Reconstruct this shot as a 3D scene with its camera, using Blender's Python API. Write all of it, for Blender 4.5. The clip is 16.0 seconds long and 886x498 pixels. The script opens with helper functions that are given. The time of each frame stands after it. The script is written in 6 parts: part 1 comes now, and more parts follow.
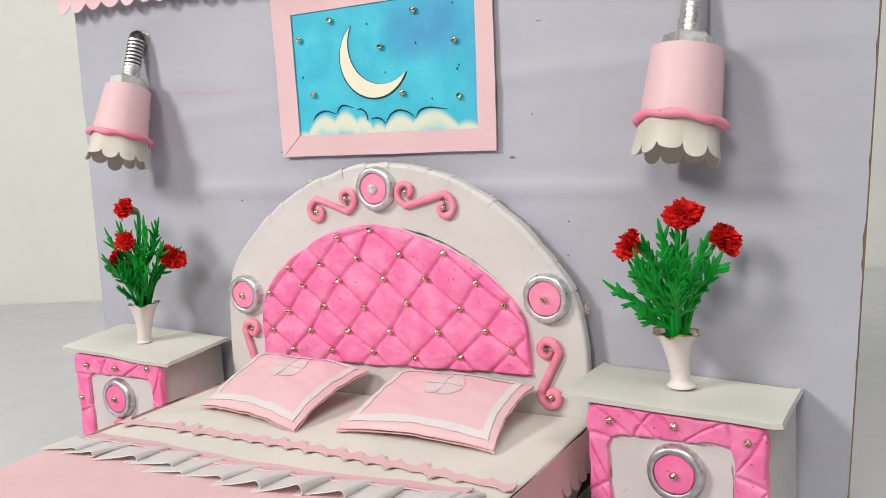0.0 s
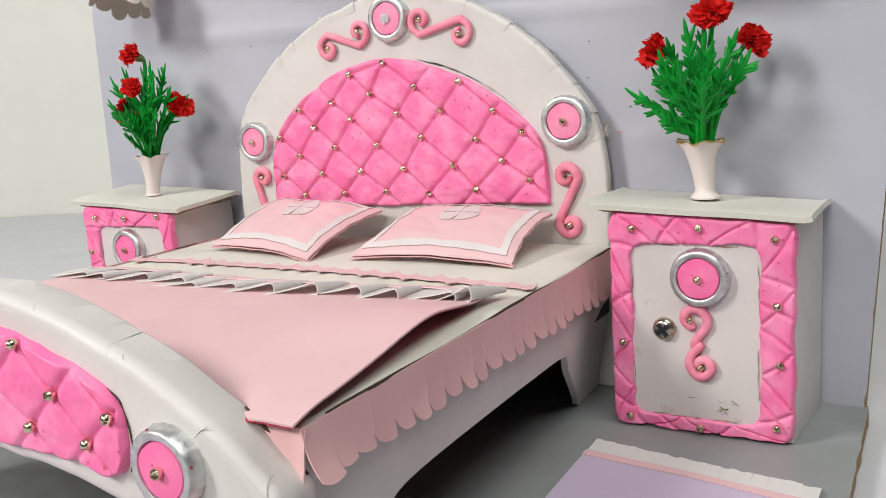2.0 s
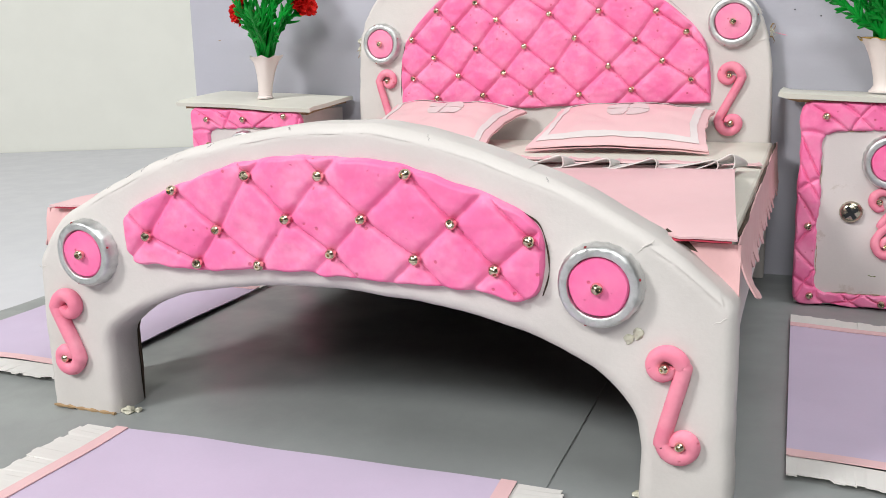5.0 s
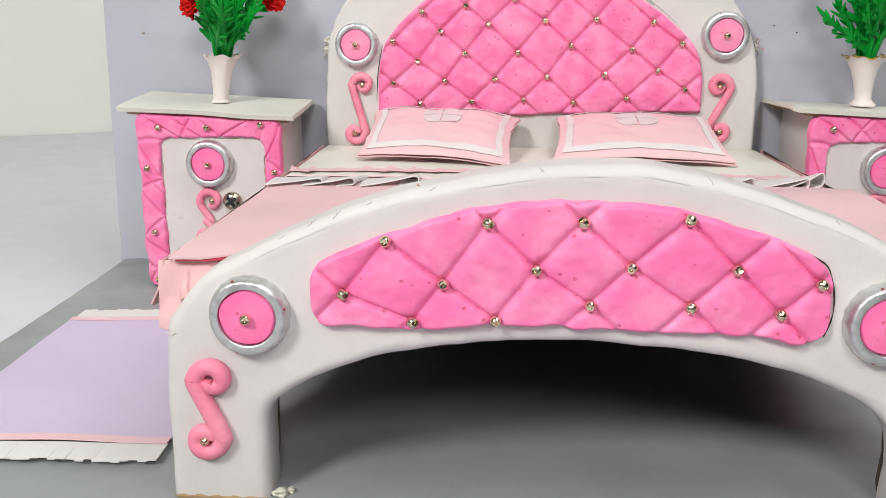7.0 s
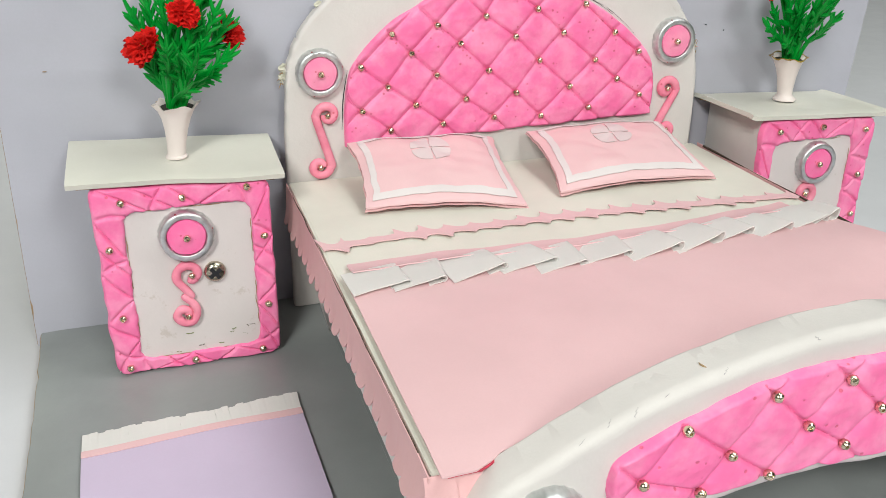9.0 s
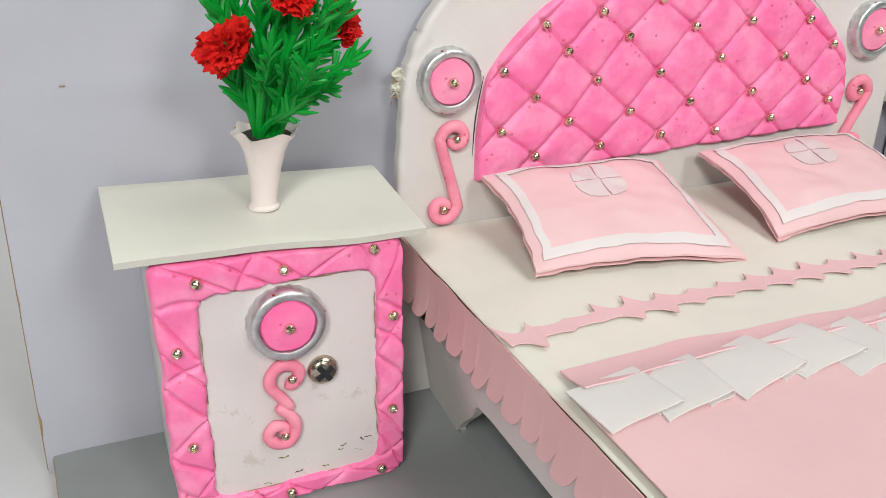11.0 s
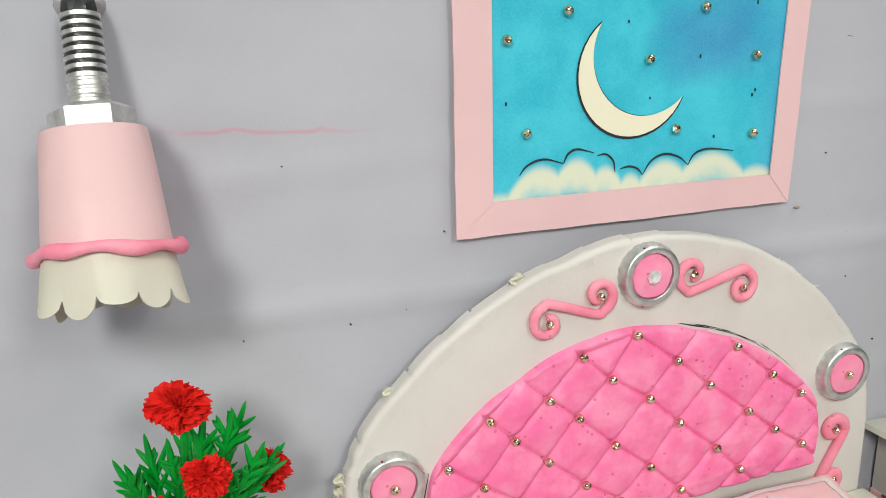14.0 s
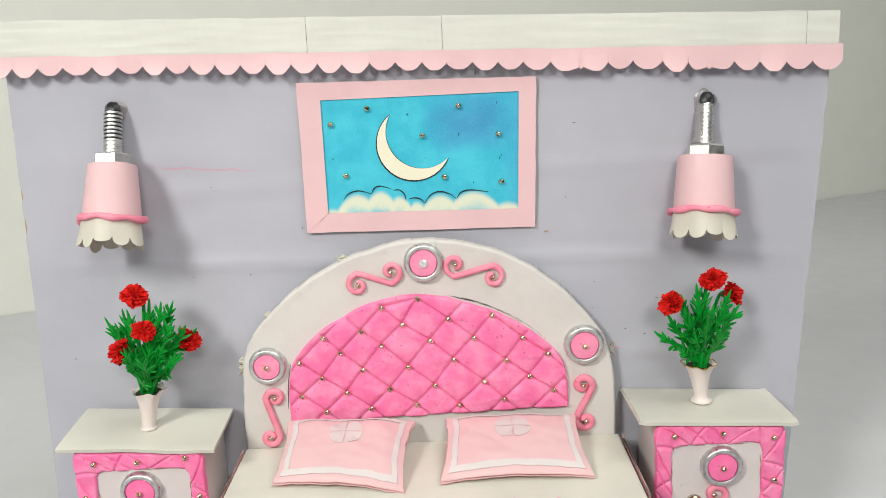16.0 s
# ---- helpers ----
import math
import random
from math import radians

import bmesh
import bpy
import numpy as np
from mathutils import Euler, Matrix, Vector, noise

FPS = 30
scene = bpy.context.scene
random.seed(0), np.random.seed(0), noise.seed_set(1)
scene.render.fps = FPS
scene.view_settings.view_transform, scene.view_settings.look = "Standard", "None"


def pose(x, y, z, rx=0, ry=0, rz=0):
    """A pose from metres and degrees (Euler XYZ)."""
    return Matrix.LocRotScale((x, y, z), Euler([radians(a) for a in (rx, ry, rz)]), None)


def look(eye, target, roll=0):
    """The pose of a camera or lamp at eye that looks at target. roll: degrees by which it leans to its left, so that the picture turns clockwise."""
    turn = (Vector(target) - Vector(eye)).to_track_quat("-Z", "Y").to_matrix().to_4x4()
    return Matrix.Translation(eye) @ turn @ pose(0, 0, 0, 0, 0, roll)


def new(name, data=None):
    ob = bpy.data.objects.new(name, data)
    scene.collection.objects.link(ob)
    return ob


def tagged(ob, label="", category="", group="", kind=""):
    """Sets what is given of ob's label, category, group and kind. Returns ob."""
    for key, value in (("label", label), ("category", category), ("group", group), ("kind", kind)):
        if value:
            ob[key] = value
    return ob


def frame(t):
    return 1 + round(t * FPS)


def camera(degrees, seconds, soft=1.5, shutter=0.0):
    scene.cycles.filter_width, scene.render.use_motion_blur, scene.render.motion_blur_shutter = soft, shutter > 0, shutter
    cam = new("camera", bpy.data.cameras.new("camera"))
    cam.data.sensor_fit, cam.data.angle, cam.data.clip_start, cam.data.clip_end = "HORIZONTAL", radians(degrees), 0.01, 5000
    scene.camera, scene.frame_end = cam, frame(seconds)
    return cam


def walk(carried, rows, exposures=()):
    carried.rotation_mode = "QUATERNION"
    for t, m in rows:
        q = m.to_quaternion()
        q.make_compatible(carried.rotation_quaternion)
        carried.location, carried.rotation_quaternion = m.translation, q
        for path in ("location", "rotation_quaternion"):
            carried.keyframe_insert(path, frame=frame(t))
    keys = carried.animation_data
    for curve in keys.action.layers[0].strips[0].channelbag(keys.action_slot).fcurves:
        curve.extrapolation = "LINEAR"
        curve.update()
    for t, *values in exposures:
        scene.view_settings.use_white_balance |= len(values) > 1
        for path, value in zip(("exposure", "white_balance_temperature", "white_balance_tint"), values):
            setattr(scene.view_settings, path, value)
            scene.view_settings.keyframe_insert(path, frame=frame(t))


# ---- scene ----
cam = camera(53.27, 16.0, soft=0.9)
PATH = [
    (0, (0.2191, -0.3357, 0.1778), (-0.2758, 0.523, 0.0445), -3.59),
    (0.5, (0.2168, -0.3325, 0.1602), (-0.2799, 0.5214, 0.0055), -3.91),
    (1, (0.2146, -0.3322, 0.1456), (-0.282, 0.5178, -0.03), -3.95),
    (1.5, (0.2131, -0.3357, 0.1338), (-0.2829, 0.5121, -0.0538), -3.84),
    (2, (0.2125, -0.3385, 0.1272), (-0.2871, 0.507, -0.0611), -3.87),
    (2.5, (0.2081, -0.3382, 0.1179), (-0.2922, 0.507, -0.0696), -3.84),
    (3, (0.1998, -0.342, 0.1095), (-0.2983, 0.4976, -0.1075), -2.53),
    (3.5, (0.184, -0.3565, 0.107), (-0.3048, 0.4856, -0.1209), -1.89),
    (4, (0.1706, -0.3748, 0.107), (-0.3083, 0.4727, -0.1218), -1.83),
    (4.5, (0.1479, -0.3928, 0.1042), (-0.2918, 0.4809, -0.1041), -1.98),
    (4.7, (0.1321, -0.3971, 0.103), (-0.2807, 0.4879, -0.1126), -2.01),
    (6.8, (0.0076, -0.4144, 0.1145), (-0.1298, 0.5433, -0.1384), 0.11),
    (7, (-0.0144, -0.4104, 0.1178), (-0.0831, 0.5528, -0.1418), 0.06),
    (7.5, (-0.0622, -0.4008, 0.1292), (0.0263, 0.544, -0.1862), -0.11),
    (8, (-0.1044, -0.3906, 0.151), (0.0978, 0.5206, -0.2081), 0.55),
    (8.5, (-0.1317, -0.374, 0.174), (0.1329, 0.5056, -0.2212), 1.12),
    (9, (-0.1459, -0.3567, 0.1871), (0.146, 0.5037, -0.2306), 0.74),
    (9.2, (-0.1524, -0.3513, 0.1922), (0.1472, 0.5032, -0.2321), 0.63),
    (11.3, (-0.182, -0.2237, 0.1636), (0.1931, 0.603, -0.2559), 1.40),
    (11.5, (-0.1791, -0.2171, 0.1648), (0.2028, 0.6057, -0.2561), 1.68),
    (12, (-0.1706, -0.2024, 0.1831), (0.2241, 0.6284, -0.2095), 0.83),
    (12.5, (-0.1673, -0.1959, 0.2094), (0.2331, 0.6392, -0.1678), 0.33),
    (13, (-0.1679, -0.1963, 0.2248), (0.235, 0.6516, -0.1199), -0.49),
    (13.5, (-0.1565, -0.2059, 0.2346), (0.2271, 0.6588, -0.0897), -0.86),
    (14, (-0.1419, -0.2212, 0.2397), (0.1893, 0.6747, -0.0564), -1.43),
    (14.5, (-0.1139, -0.2529, 0.2404), (0.1489, 0.6739, -0.0279), -1.43),
    (15, (-0.0679, -0.2957, 0.2422), (0.0803, 0.6639, 0.0032), -0.22),
    (15.5, (-0.0146, -0.3629, 0.249), (0.0017, 0.6151, 0.0413), -0.05),
    (16, (0.0127, -0.4354, 0.2572), (0.0065, 0.5395, 0.0347), -2.53),
]
walk(cam, [(t, look(eye, target, roll)) for t, eye, target, roll in PATH],
     exposures=((0.0, -0.12, 6560, 9), (1.0, -0.10, 6560, 8), (2.5, -0.07, 6500, 8), (4.0, 0.01, 6400, 9), (7.4, -0.07, 6400, 8), (8.0, -0.04, 6400, 8), (9.0, -0.09, 6450, 4), (11.3, -0.12, 6430, 7), (12.0, -0.13, 6400, 8), (12.5, -0.14, 6450, 7), (13.0, -0.17, 6500, 6), (13.5, -0.20, 6580, 4),
                (14.0, -0.20, 6680, 2), (14.5, -0.11, 6780, 2), (15.0, -0.02, 6750, 3), (15.5, -0.03, 6680, 4), (16.0, -0.09, 6650, 5)))

# ---- world, light, exposure ----
world = bpy.data.worlds.new("room_air")
scene.world = world
world.use_nodes = True
world.node_tree.nodes["Background"].inputs[0].default_value = (0.9, 0.95, 1.0, 1)
world.node_tree.nodes["Background"].inputs[1].default_value = 0.012


def area_lamp(name, eye, target, size, watts, colour):
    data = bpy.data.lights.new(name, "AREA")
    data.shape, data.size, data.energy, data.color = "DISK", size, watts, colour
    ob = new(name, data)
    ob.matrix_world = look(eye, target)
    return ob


# Unseen lamps, set from the shadow directions, well below the ceiling.
area_lamp("unseen_lamp_left", (-0.70, -1.08, 0.92), (0, -0.1, 0.1), 0.34, 15.6, (1.0, 0.985, 0.95))
area_lamp("unseen_lamp_middle", (0.20, -1.32, 0.90), (0, -0.1, 0.1), 0.40, 8.3, (1.0, 0.99, 0.96))
# Large unseen fill lamp, added to brighten top and right-hand faces.
area_lamp("fill_lamp_side", (0.70, -0.50, 1.60), (0, -0.1, 0.1), 1.1, 14.5, (0.99, 1.0, 0.98))


# ---- materials ----
class Nodes:
    """Short hand for a node tree."""

    def __init__(self, name):
        self.mat = bpy.data.materials.new(name)
        self.mat.use_nodes = True
        self.tree = self.mat.node_tree
        self.bsdf = self.tree.nodes["Principled BSDF"]
        self.coord = self.tree.nodes.new("ShaderNodeTexCoord").outputs["Object"]

    def put(self, node, key, value):
        if hasattr(value, "is_linked"):
            self.tree.links.new(value, node.inputs[key])
        elif value is not None:
            node.inputs[key].default_value = value

    def noise(self, scale, detail=3.0, rough=0.55, stretch=None):
        n = self.tree.nodes.new("ShaderNodeTexNoise")
        src = self.coord
        if stretch:
            mp = self.tree.nodes.new("ShaderNodeMapping")
            self.tree.links.new(src, mp.inputs["Vector"])
            mp.inputs["Scale"].default_value = stretch
            src = mp.outputs["Vector"]
        self.tree.links.new(src, n.inputs["Vector"])
        n.inputs["Scale"].default_value, n.inputs["Detail"].default_value, n.inputs["Roughness"].default_value = scale, detail, rough
        return n.outputs["Fac"]

    def math(self, op, a, b=None, c=None, clamp=False):
        n = self.tree.nodes.new("ShaderNodeMath")
        n.operation, n.use_clamp = op, clamp
        for i, v in enumerate((a, b, c)):
            self.put(n, i, v)
        return n.outputs[0]

    def ramp(self, fac, lo, hi, a=0.0, b=1.0):
        n = self.tree.nodes.new("ShaderNodeMapRange")
        n.interpolation_type = "SMOOTHSTEP"
        for key, v in zip(("Value", "From Min", "From Max", "To Min", "To Max"), (fac, lo, hi, a, b)):
            self.put(n, key, v)
        return n.outputs["Result"]

    def mix(self, fac, a, b, mode="MIX"):
        n = self.tree.nodes.new("ShaderNodeMix")
        n.data_type, n.blend_type = "RGBA", mode
        for key, v in ((0, fac), (6, a), (7, b)):
            if isinstance(v, tuple):
                v = (*v[:3], 1.0)
            self.put(n, key, v)
        return n.outputs[2]

    def bump(self, height, strength, distance):
        n = self.tree.nodes.new("ShaderNodeBump")
        n.inputs["Strength"].default_value, n.inputs["Distance"].default_value = strength, distance
        self.tree.links.new(height, n.inputs["Height"])
        self.tree.links.new(n.outputs["Normal"], self.bsdf.inputs["Normal"])

    def thin(self, colour, share):
        """Lets part of the light pass through thin paper."""
        glow = self.tree.nodes.new("ShaderNodeBsdfTranslucent")
        glow.inputs["Color"].default_value = (*colour, 1)
        blend = self.tree.nodes.new("ShaderNodeMixShader")
        blend.inputs[0].default_value = share
        self.tree.links.new(self.bsdf.outputs[0], blend.inputs[1])
        self.tree.links.new(glow.outputs[0], blend.inputs[2])
        self.tree.links.new(blend.outputs[0], self.tree.nodes["Material Output"].inputs["Surface"])

    def done(self, colour, rough=0.5, metal=0.0, spec=0.5):
        self.put(self.bsdf, "Base Color", (*colour[:3], 1.0) if isinstance(colour, tuple) else colour)
        self.put(self.bsdf, "Roughness", rough)
        self.put(self.bsdf, "Metallic", metal)
        self.put(self.bsdf, "Specular IOR Level", spec)
        return self.mat


def darker(c, k):
    return tuple(min(1.0, v * k) for v in c)


def paper(name, colour, rough=0.5, dirt=0.06, wrinkle=0.25, spec=0.4, spots=0.0, thin=0.0, spot_from=0.66):
    """Coloured craft paper: cloudy tone, fibre, soft wrinkles, a few rubbed marks."""
    n = Nodes(name)
    cloud, fibre = n.noise(24, 4), n.noise(1400, 2)
    c = n.mix(n.ramp(cloud, 0.3, 0.7), darker(colour, 1 - dirt), darker(colour, 1 + dirt * 0.5))
    c = n.mix(n.ramp(fibre, 0.25, 0.75, 0.0, 0.10), c, darker(colour, 0.82))
    if spots:
        mask = n.ramp(n.noise(95, 5, 0.7), spot_from, spot_from + 0.08, 0.0, spots)
        c = n.mix(mask, c, (0.30, 0.22, 0.14))
    if thin:
        n.thin(colour, thin)
    n.bump(n.math("ADD", n.math("MULTIPLY", n.noise(70, 3), 1.0), n.math("MULTIPLY", fibre, 0.10)), wrinkle, 0.0012)
    return n.done(c, n.ramp(n.noise(60, 2), 0.3, 0.7, rough - 0.07, rough + 0.1), 0.0, spec)


def clay(name, colour, pale, rough=0.5):
    """Air-dry clay: mottled, dented, with small pores and a few red specks."""
    n = Nodes(name)
    c = n.mix(n.ramp(n.noise(85, 4, 0.6), 0.36, 0.68), colour, pale)
    c = n.mix(n.ramp(n.noise(700, 2), 0.2, 0.8, 0.0, 0.16), c, darker(colour, 0.8))
    v = n.tree.nodes.new("ShaderNodeTexVoronoi")
    v.inputs["Scale"].default_value = 300
    n.tree.links.new(n.coord, v.inputs["Vector"])
    speck = n.math("MULTIPLY", n.ramp(v.outputs["Distance"], 0.10, 0.18, 1.0, 0.0), n.ramp(n.noise(120, 1), 0.50, 0.56))
    c = n.mix(n.math("MULTIPLY", speck, 0.55), c, (0.55, 0.06, 0.09))
    n.bump(n.math("ADD", n.math("MULTIPLY", n.noise(130, 3, 0.5), 1.0), n.math("MULTIPLY", speck, -0.35)), 0.42, 0.0015)
    return n.done(c, n.ramp(n.noise(150, 2), 0.3, 0.7, rough - 0.1, rough + 0.12), 0.0, 0.4)


def metal(name, colour, rough, rub=0.35, dents=0.18):
    n = Nodes(name)
    c = n.mix(n.ramp(n.noise(260, 4), 0.35, 0.75), colour, darker(colour, 0.72))
    n.bump(n.noise(500, 3), dents, 0.0006)
    return n.done(c, n.ramp(n.noise(320, 3), 0.3, 0.75, rough, rough + rub * 0.5), 1.0)


def plain(name, colour, rough=0.6, grain=500, spec=0.4, depth=0.0008, strength=0.3):
    n = Nodes(name)
    c = n.mix(n.ramp(n.noise(grain, 3), 0.25, 0.75), darker(colour, 0.78), darker(colour, 1.12))
    n.bump(n.noise(grain * 1.5, 3), strength, depth)
    return n.done(c, rough, 0.0, spec)


def soft_plastic(name, colour, glow):
    """Waxy moulded plastic that lets some light through."""
    n = Nodes(name)
    c = n.mix(n.ramp(n.noise(180, 3), 0.3, 0.7), darker(colour, 0.8), darker(colour, 1.15))
    n.bump(n.noise(900, 2), 0.25, 0.0004)
    n.thin(glow, 0.22)
    return n.done(c, 0.38, 0.0, 0.30)


M_WHITE = paper("cream_white_paper", (0.640, 0.604, 0.584), 0.52, 0.07, 0.42, 0.4, spots=0.05)
M_DOOR = paper("scuffed_white_paper", (0.66, 0.605, 0.595), 0.45, 0.06, 0.3, 0.4, spots=0.26, spot_from=0.60)
M_CREAM = paper("ivory_paper", (0.655, 0.64, 0.57), 0.42, 0.05, 0.22, 0.45)
M_MATTRESS = paper("ivory_mattress_paper", (0.70, 0.685, 0.61), 0.5, 0.07, 0.2, 0.35)
M_PINK = paper("pale_pink_paper", (0.74, 0.485, 0.505), 0.5, 0.04, 0.14, 0.4)
M_PINKTRIM = paper("pink_trim_paper", (0.75, 0.455, 0.463), 0.55, 0.05, 0.2, 0.35, thin=0.05)
M_RUFFLE = paper("white_pleat_paper", (0.87, 0.85, 0.83), 0.55, 0.03, 0.15, 0.35, thin=0.30)
M_LILAC_RUG = paper("lilac_rug_paper", (0.56, 0.47, 0.62), 0.6, 0.04, 0.12, 0.3)
M_GREY = paper("grey_floor_paper", (0.265, 0.28, 0.28), 0.36, 0.10, 0.2, 0.45, spots=0.05)
M_CLAY = clay("hot_pink_clay", (0.88, 0.165, 0.385), (0.92, 0.285, 0.488), 0.5)
M_CLAY_DISC = clay("pink_clay_disc", (0.90, 0.14, 0.36), (0.93, 0.22, 0.44), 0.5)
M_CLAY_PALE = clay("pale_pink_clay", (0.86, 0.22, 0.40), (0.90, 0.32, 0.48), 0.5)
M_SCROLL = clay("coral_pink_clay", (0.82, 0.225, 0.335), (0.88, 0.33, 0.43), 0.55)
M_SILVER = metal("aluminium", (0.72, 0.73, 0.73), 0.40, 0.25)
M_BEAD = metal("pale_gold_bead", (0.84, 0.74, 0.53), 0.18, 0.1, 0.05)
M_STEEL = metal("zinc_steel", (0.78, 0.775, 0.76), 0.40, 0.2, 0.03)
M_SCREW = metal("old_brass_screw", (0.50, 0.46, 0.36), 0.18, 0.3, 0.06)
# Near-black brown holds the under-bed shade; also used for gap lines and scratches.
M_UNDER = plain("shade_and_mark_brown", (0.060, 0.040, 0.027), 0.85, 300)
M_CARD = plain("raw_cardboard", (0.36, 0.24, 0.13), 0.85, 400)
M_RED = plain("red_lining", (0.55, 0.05, 0.09), 0.6)
M_REDDOT = plain("dark_red_pit", (0.30, 0.02, 0.03), 0.5)
M_BLACK = plain("glossy_black", (0.018, 0.02, 0.022), 0.35)
M_INK = plain("black_ink", (0.02, 0.025, 0.03), 0.6)
M_GREEN = soft_plastic("green_plastic_leaf", (0.006, 0.330, 0.034), (0.018, 0.56, 0.070))
M_BUD = plain("pale_bud", (0.16, 0.20, 0.06), 0.5, 300)
M_RED_PETAL = plain("red_velvet_petal", (0.70, 0.011, 0.008), 0.7, 1500, 0.25, 0.0005, 0.6)
M_VASE = paper("ivory_vase_card", (0.78, 0.69, 0.66), 0.4, 0.05, 0.2, 0.45)
M_GOLD = metal("gilt_rim", (0.62, 0.43, 0.12), 0.4, 0.3)
M_SOIL = plain("dark_filling", (0.03, 0.028, 0.02), 0.8)
M_GEM = Nodes("clear_rhinestone").done((0.86, 0.87, 0.90), 0.10, 0.45, 0.9)
M_FRILL = paper("ivory_frill_paper", (0.68, 0.645, 0.56), 0.5, 0.04, 0.2, 0.35, thin=0.10)
M_BORDER = paper("white_border_paper", (0.69, 0.63, 0.63), 0.55, 0.08, 0.2, 0.35)
M_PATCH = paper("pinkish_white_paper", (0.66, 0.56, 0.565), 0.55, 0.08, 0.2, 0.35)
M_GLUE = paper("dried_glue", (0.55, 0.53, 0.43), 0.25, 0.1, 0.3, 0.5)
M_SMEAR = paper("grey_hot_glue", (0.30, 0.28, 0.30), 0.22, 0.1, 0.3, 0.5)
M_MOON = paper("moon_cream_print", (0.80, 0.76, 0.60), 0.5, 0.03, 0.1, 0.35)
M_FRAME = paper("pink_frame_paper", (0.745, 0.495, 0.52), 0.5, 0.05, 0.22, 0.4, spots=0.05)
M_CORNICE = paper("white_cornice_paper", (0.65, 0.65, 0.60), 0.45, 0.05, 0.25, 0.4, spots=0.06)


def wall_paper():
    """Lilac wrapping paper with a faint pink smear and grey clouds."""
    n = Nodes("lilac_wall_paper")
    base = (0.440, 0.436, 0.497)
    c = n.mix(n.ramp(n.noise(9, 4), 0.3, 0.7), darker(base, 0.93), darker(base, 1.06))
    c = n.mix(n.ramp(n.noise(30, 5, 0.65, (1, 1, 3.5)), 0.45, 0.75, 0, 0.35), c, (0.428, 0.425, 0.468))
    c = n.mix(n.ramp(n.noise(1300, 2), 0.25, 0.75, 0.0, 0.10), c, darker(base, 0.8))
    sep = n.tree.nodes.new("ShaderNodeSeparateXYZ")
    n.tree.links.new(n.coord, sep.inputs[0])
    x, z = sep.outputs["X"], sep.outputs["Z"]
    line = n.math("ADD", z, n.math("MULTIPLY", x, 0.07))
    wob = n.math("MULTIPLY", n.math("SUBTRACT", n.noise(120, 2), 0.5), 0.003)
    off = n.math("ABSOLUTE", n.math("ADD", n.math("SUBTRACT", line, 0.1962), wob))
    smear = n.math("MULTIPLY", n.ramp(off, 0.0001, 0.0009, 1.0, 0.0), n.math("MULTIPLY", n.ramp(x, -0.136, -0.120), n.ramp(x, -0.098, -0.074, 1.0, 0.0)))
    c = n.mix(n.math("MULTIPLY", smear, 0.5), c, (0.62, 0.24, 0.34))
    n.bump(n.math("ADD", n.noise(38, 3, 0.5, (1, 1, 2.2)), n.math("MULTIPLY", n.noise(900, 2), 0.05)), 0.22, 0.0016)
    return n.done(c, n.ramp(n.noise(40, 2), 0.3, 0.7, 0.42, 0.56), 0.0, 0.38)


CLOUDS = ((-0.0440, 0.1815, 20.0), (-0.0315, 0.1885, 75.0), (-0.0200, 0.1895, 110.0), (-0.0105, 0.1865, 160.0), (-0.0020, 0.1835, 200.0), (0.0095, 0.1865, 75.0), (0.0260, 0.1875, 45.0), (0.0430, 0.1815, 60.0))


def sky_print():
    """The printed night sky: blue with darker clouds of ink and a white cloud bank along the foot."""
    n = Nodes("printed_blue_sky")
    sep = n.tree.nodes.new("ShaderNodeSeparateXYZ")
    n.tree.links.new(n.coord, sep.inputs[0])
    x, z = sep.outputs["X"], sep.outputs["Z"]
    c = n.mix(n.ramp(n.noise(60, 5, 0.6), 0.3, 0.7), (0.018, 0.43, 0.60), (0.05, 0.54, 0.69))
    dx, dz = n.math("MULTIPLY", n.math("SUBTRACT", x, 0.026), 42.0), n.math("MULTIPLY", n.math("SUBTRACT", z, 0.222), 62.0)
    blot = n.math("ADD", n.math("ADD", n.math("MULTIPLY", dx, dx), n.math("MULTIPLY", dz, dz)), n.math("MULTIPLY", n.noise(70, 4), 1.4))
    c = n.mix(n.ramp(blot, 0.5, 2.1, 0.65, 0.0), c, (0.04, 0.19, 0.48))
    edge = n.math("ADD", n.math("SUBTRACT", x, 0.047), n.math("MULTIPLY", n.noise(80, 3), 0.012))
    c = n.mix(n.ramp(edge, -0.004, 0.012, 0.0, 0.40), c, (0.05, 0.26, 0.55))
    top = None
    for mid, peak, steep in CLOUDS:
        off = n.math("SUBTRACT", x, mid)
        hump = n.math("SUBTRACT", peak, n.math("MULTIPLY", n.math("MULTIPLY", off, off), steep))
        top = hump if top is None else n.math("MAXIMUM", top, hump)
    inside = n.math("SUBTRACT", top, z)
    fade = n.math("ADD", inside, n.math("MULTIPLY", n.math("SUBTRACT", n.noise(110, 3), 0.5), 0.012))
    white = n.math("MULTIPLY", n.ramp(inside, -0.0008, 0.0028), n.ramp(fade, 0.0045, 0.0150, 0.95, 0.0))
    c = n.mix(white, c, (0.72, 0.72, 0.56))
    c = n.mix(n.ramp(n.noise(1500, 2), 0.25, 0.75, 0.0, 0.06), c, (0.75, 0.85, 0.9))
    n.bump(n.noise(60, 3), 0.12, 0.001)
    return n.done(c, 0.42, 0.0, 0.4)


M_WALL, M_SKY = wall_paper(), sky_print()
M_TABLE = paper("white_table_top", (0.60, 0.60, 0.635), 0.5, 0.02, 0.05, 0.35)
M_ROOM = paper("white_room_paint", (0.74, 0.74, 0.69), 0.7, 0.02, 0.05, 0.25)
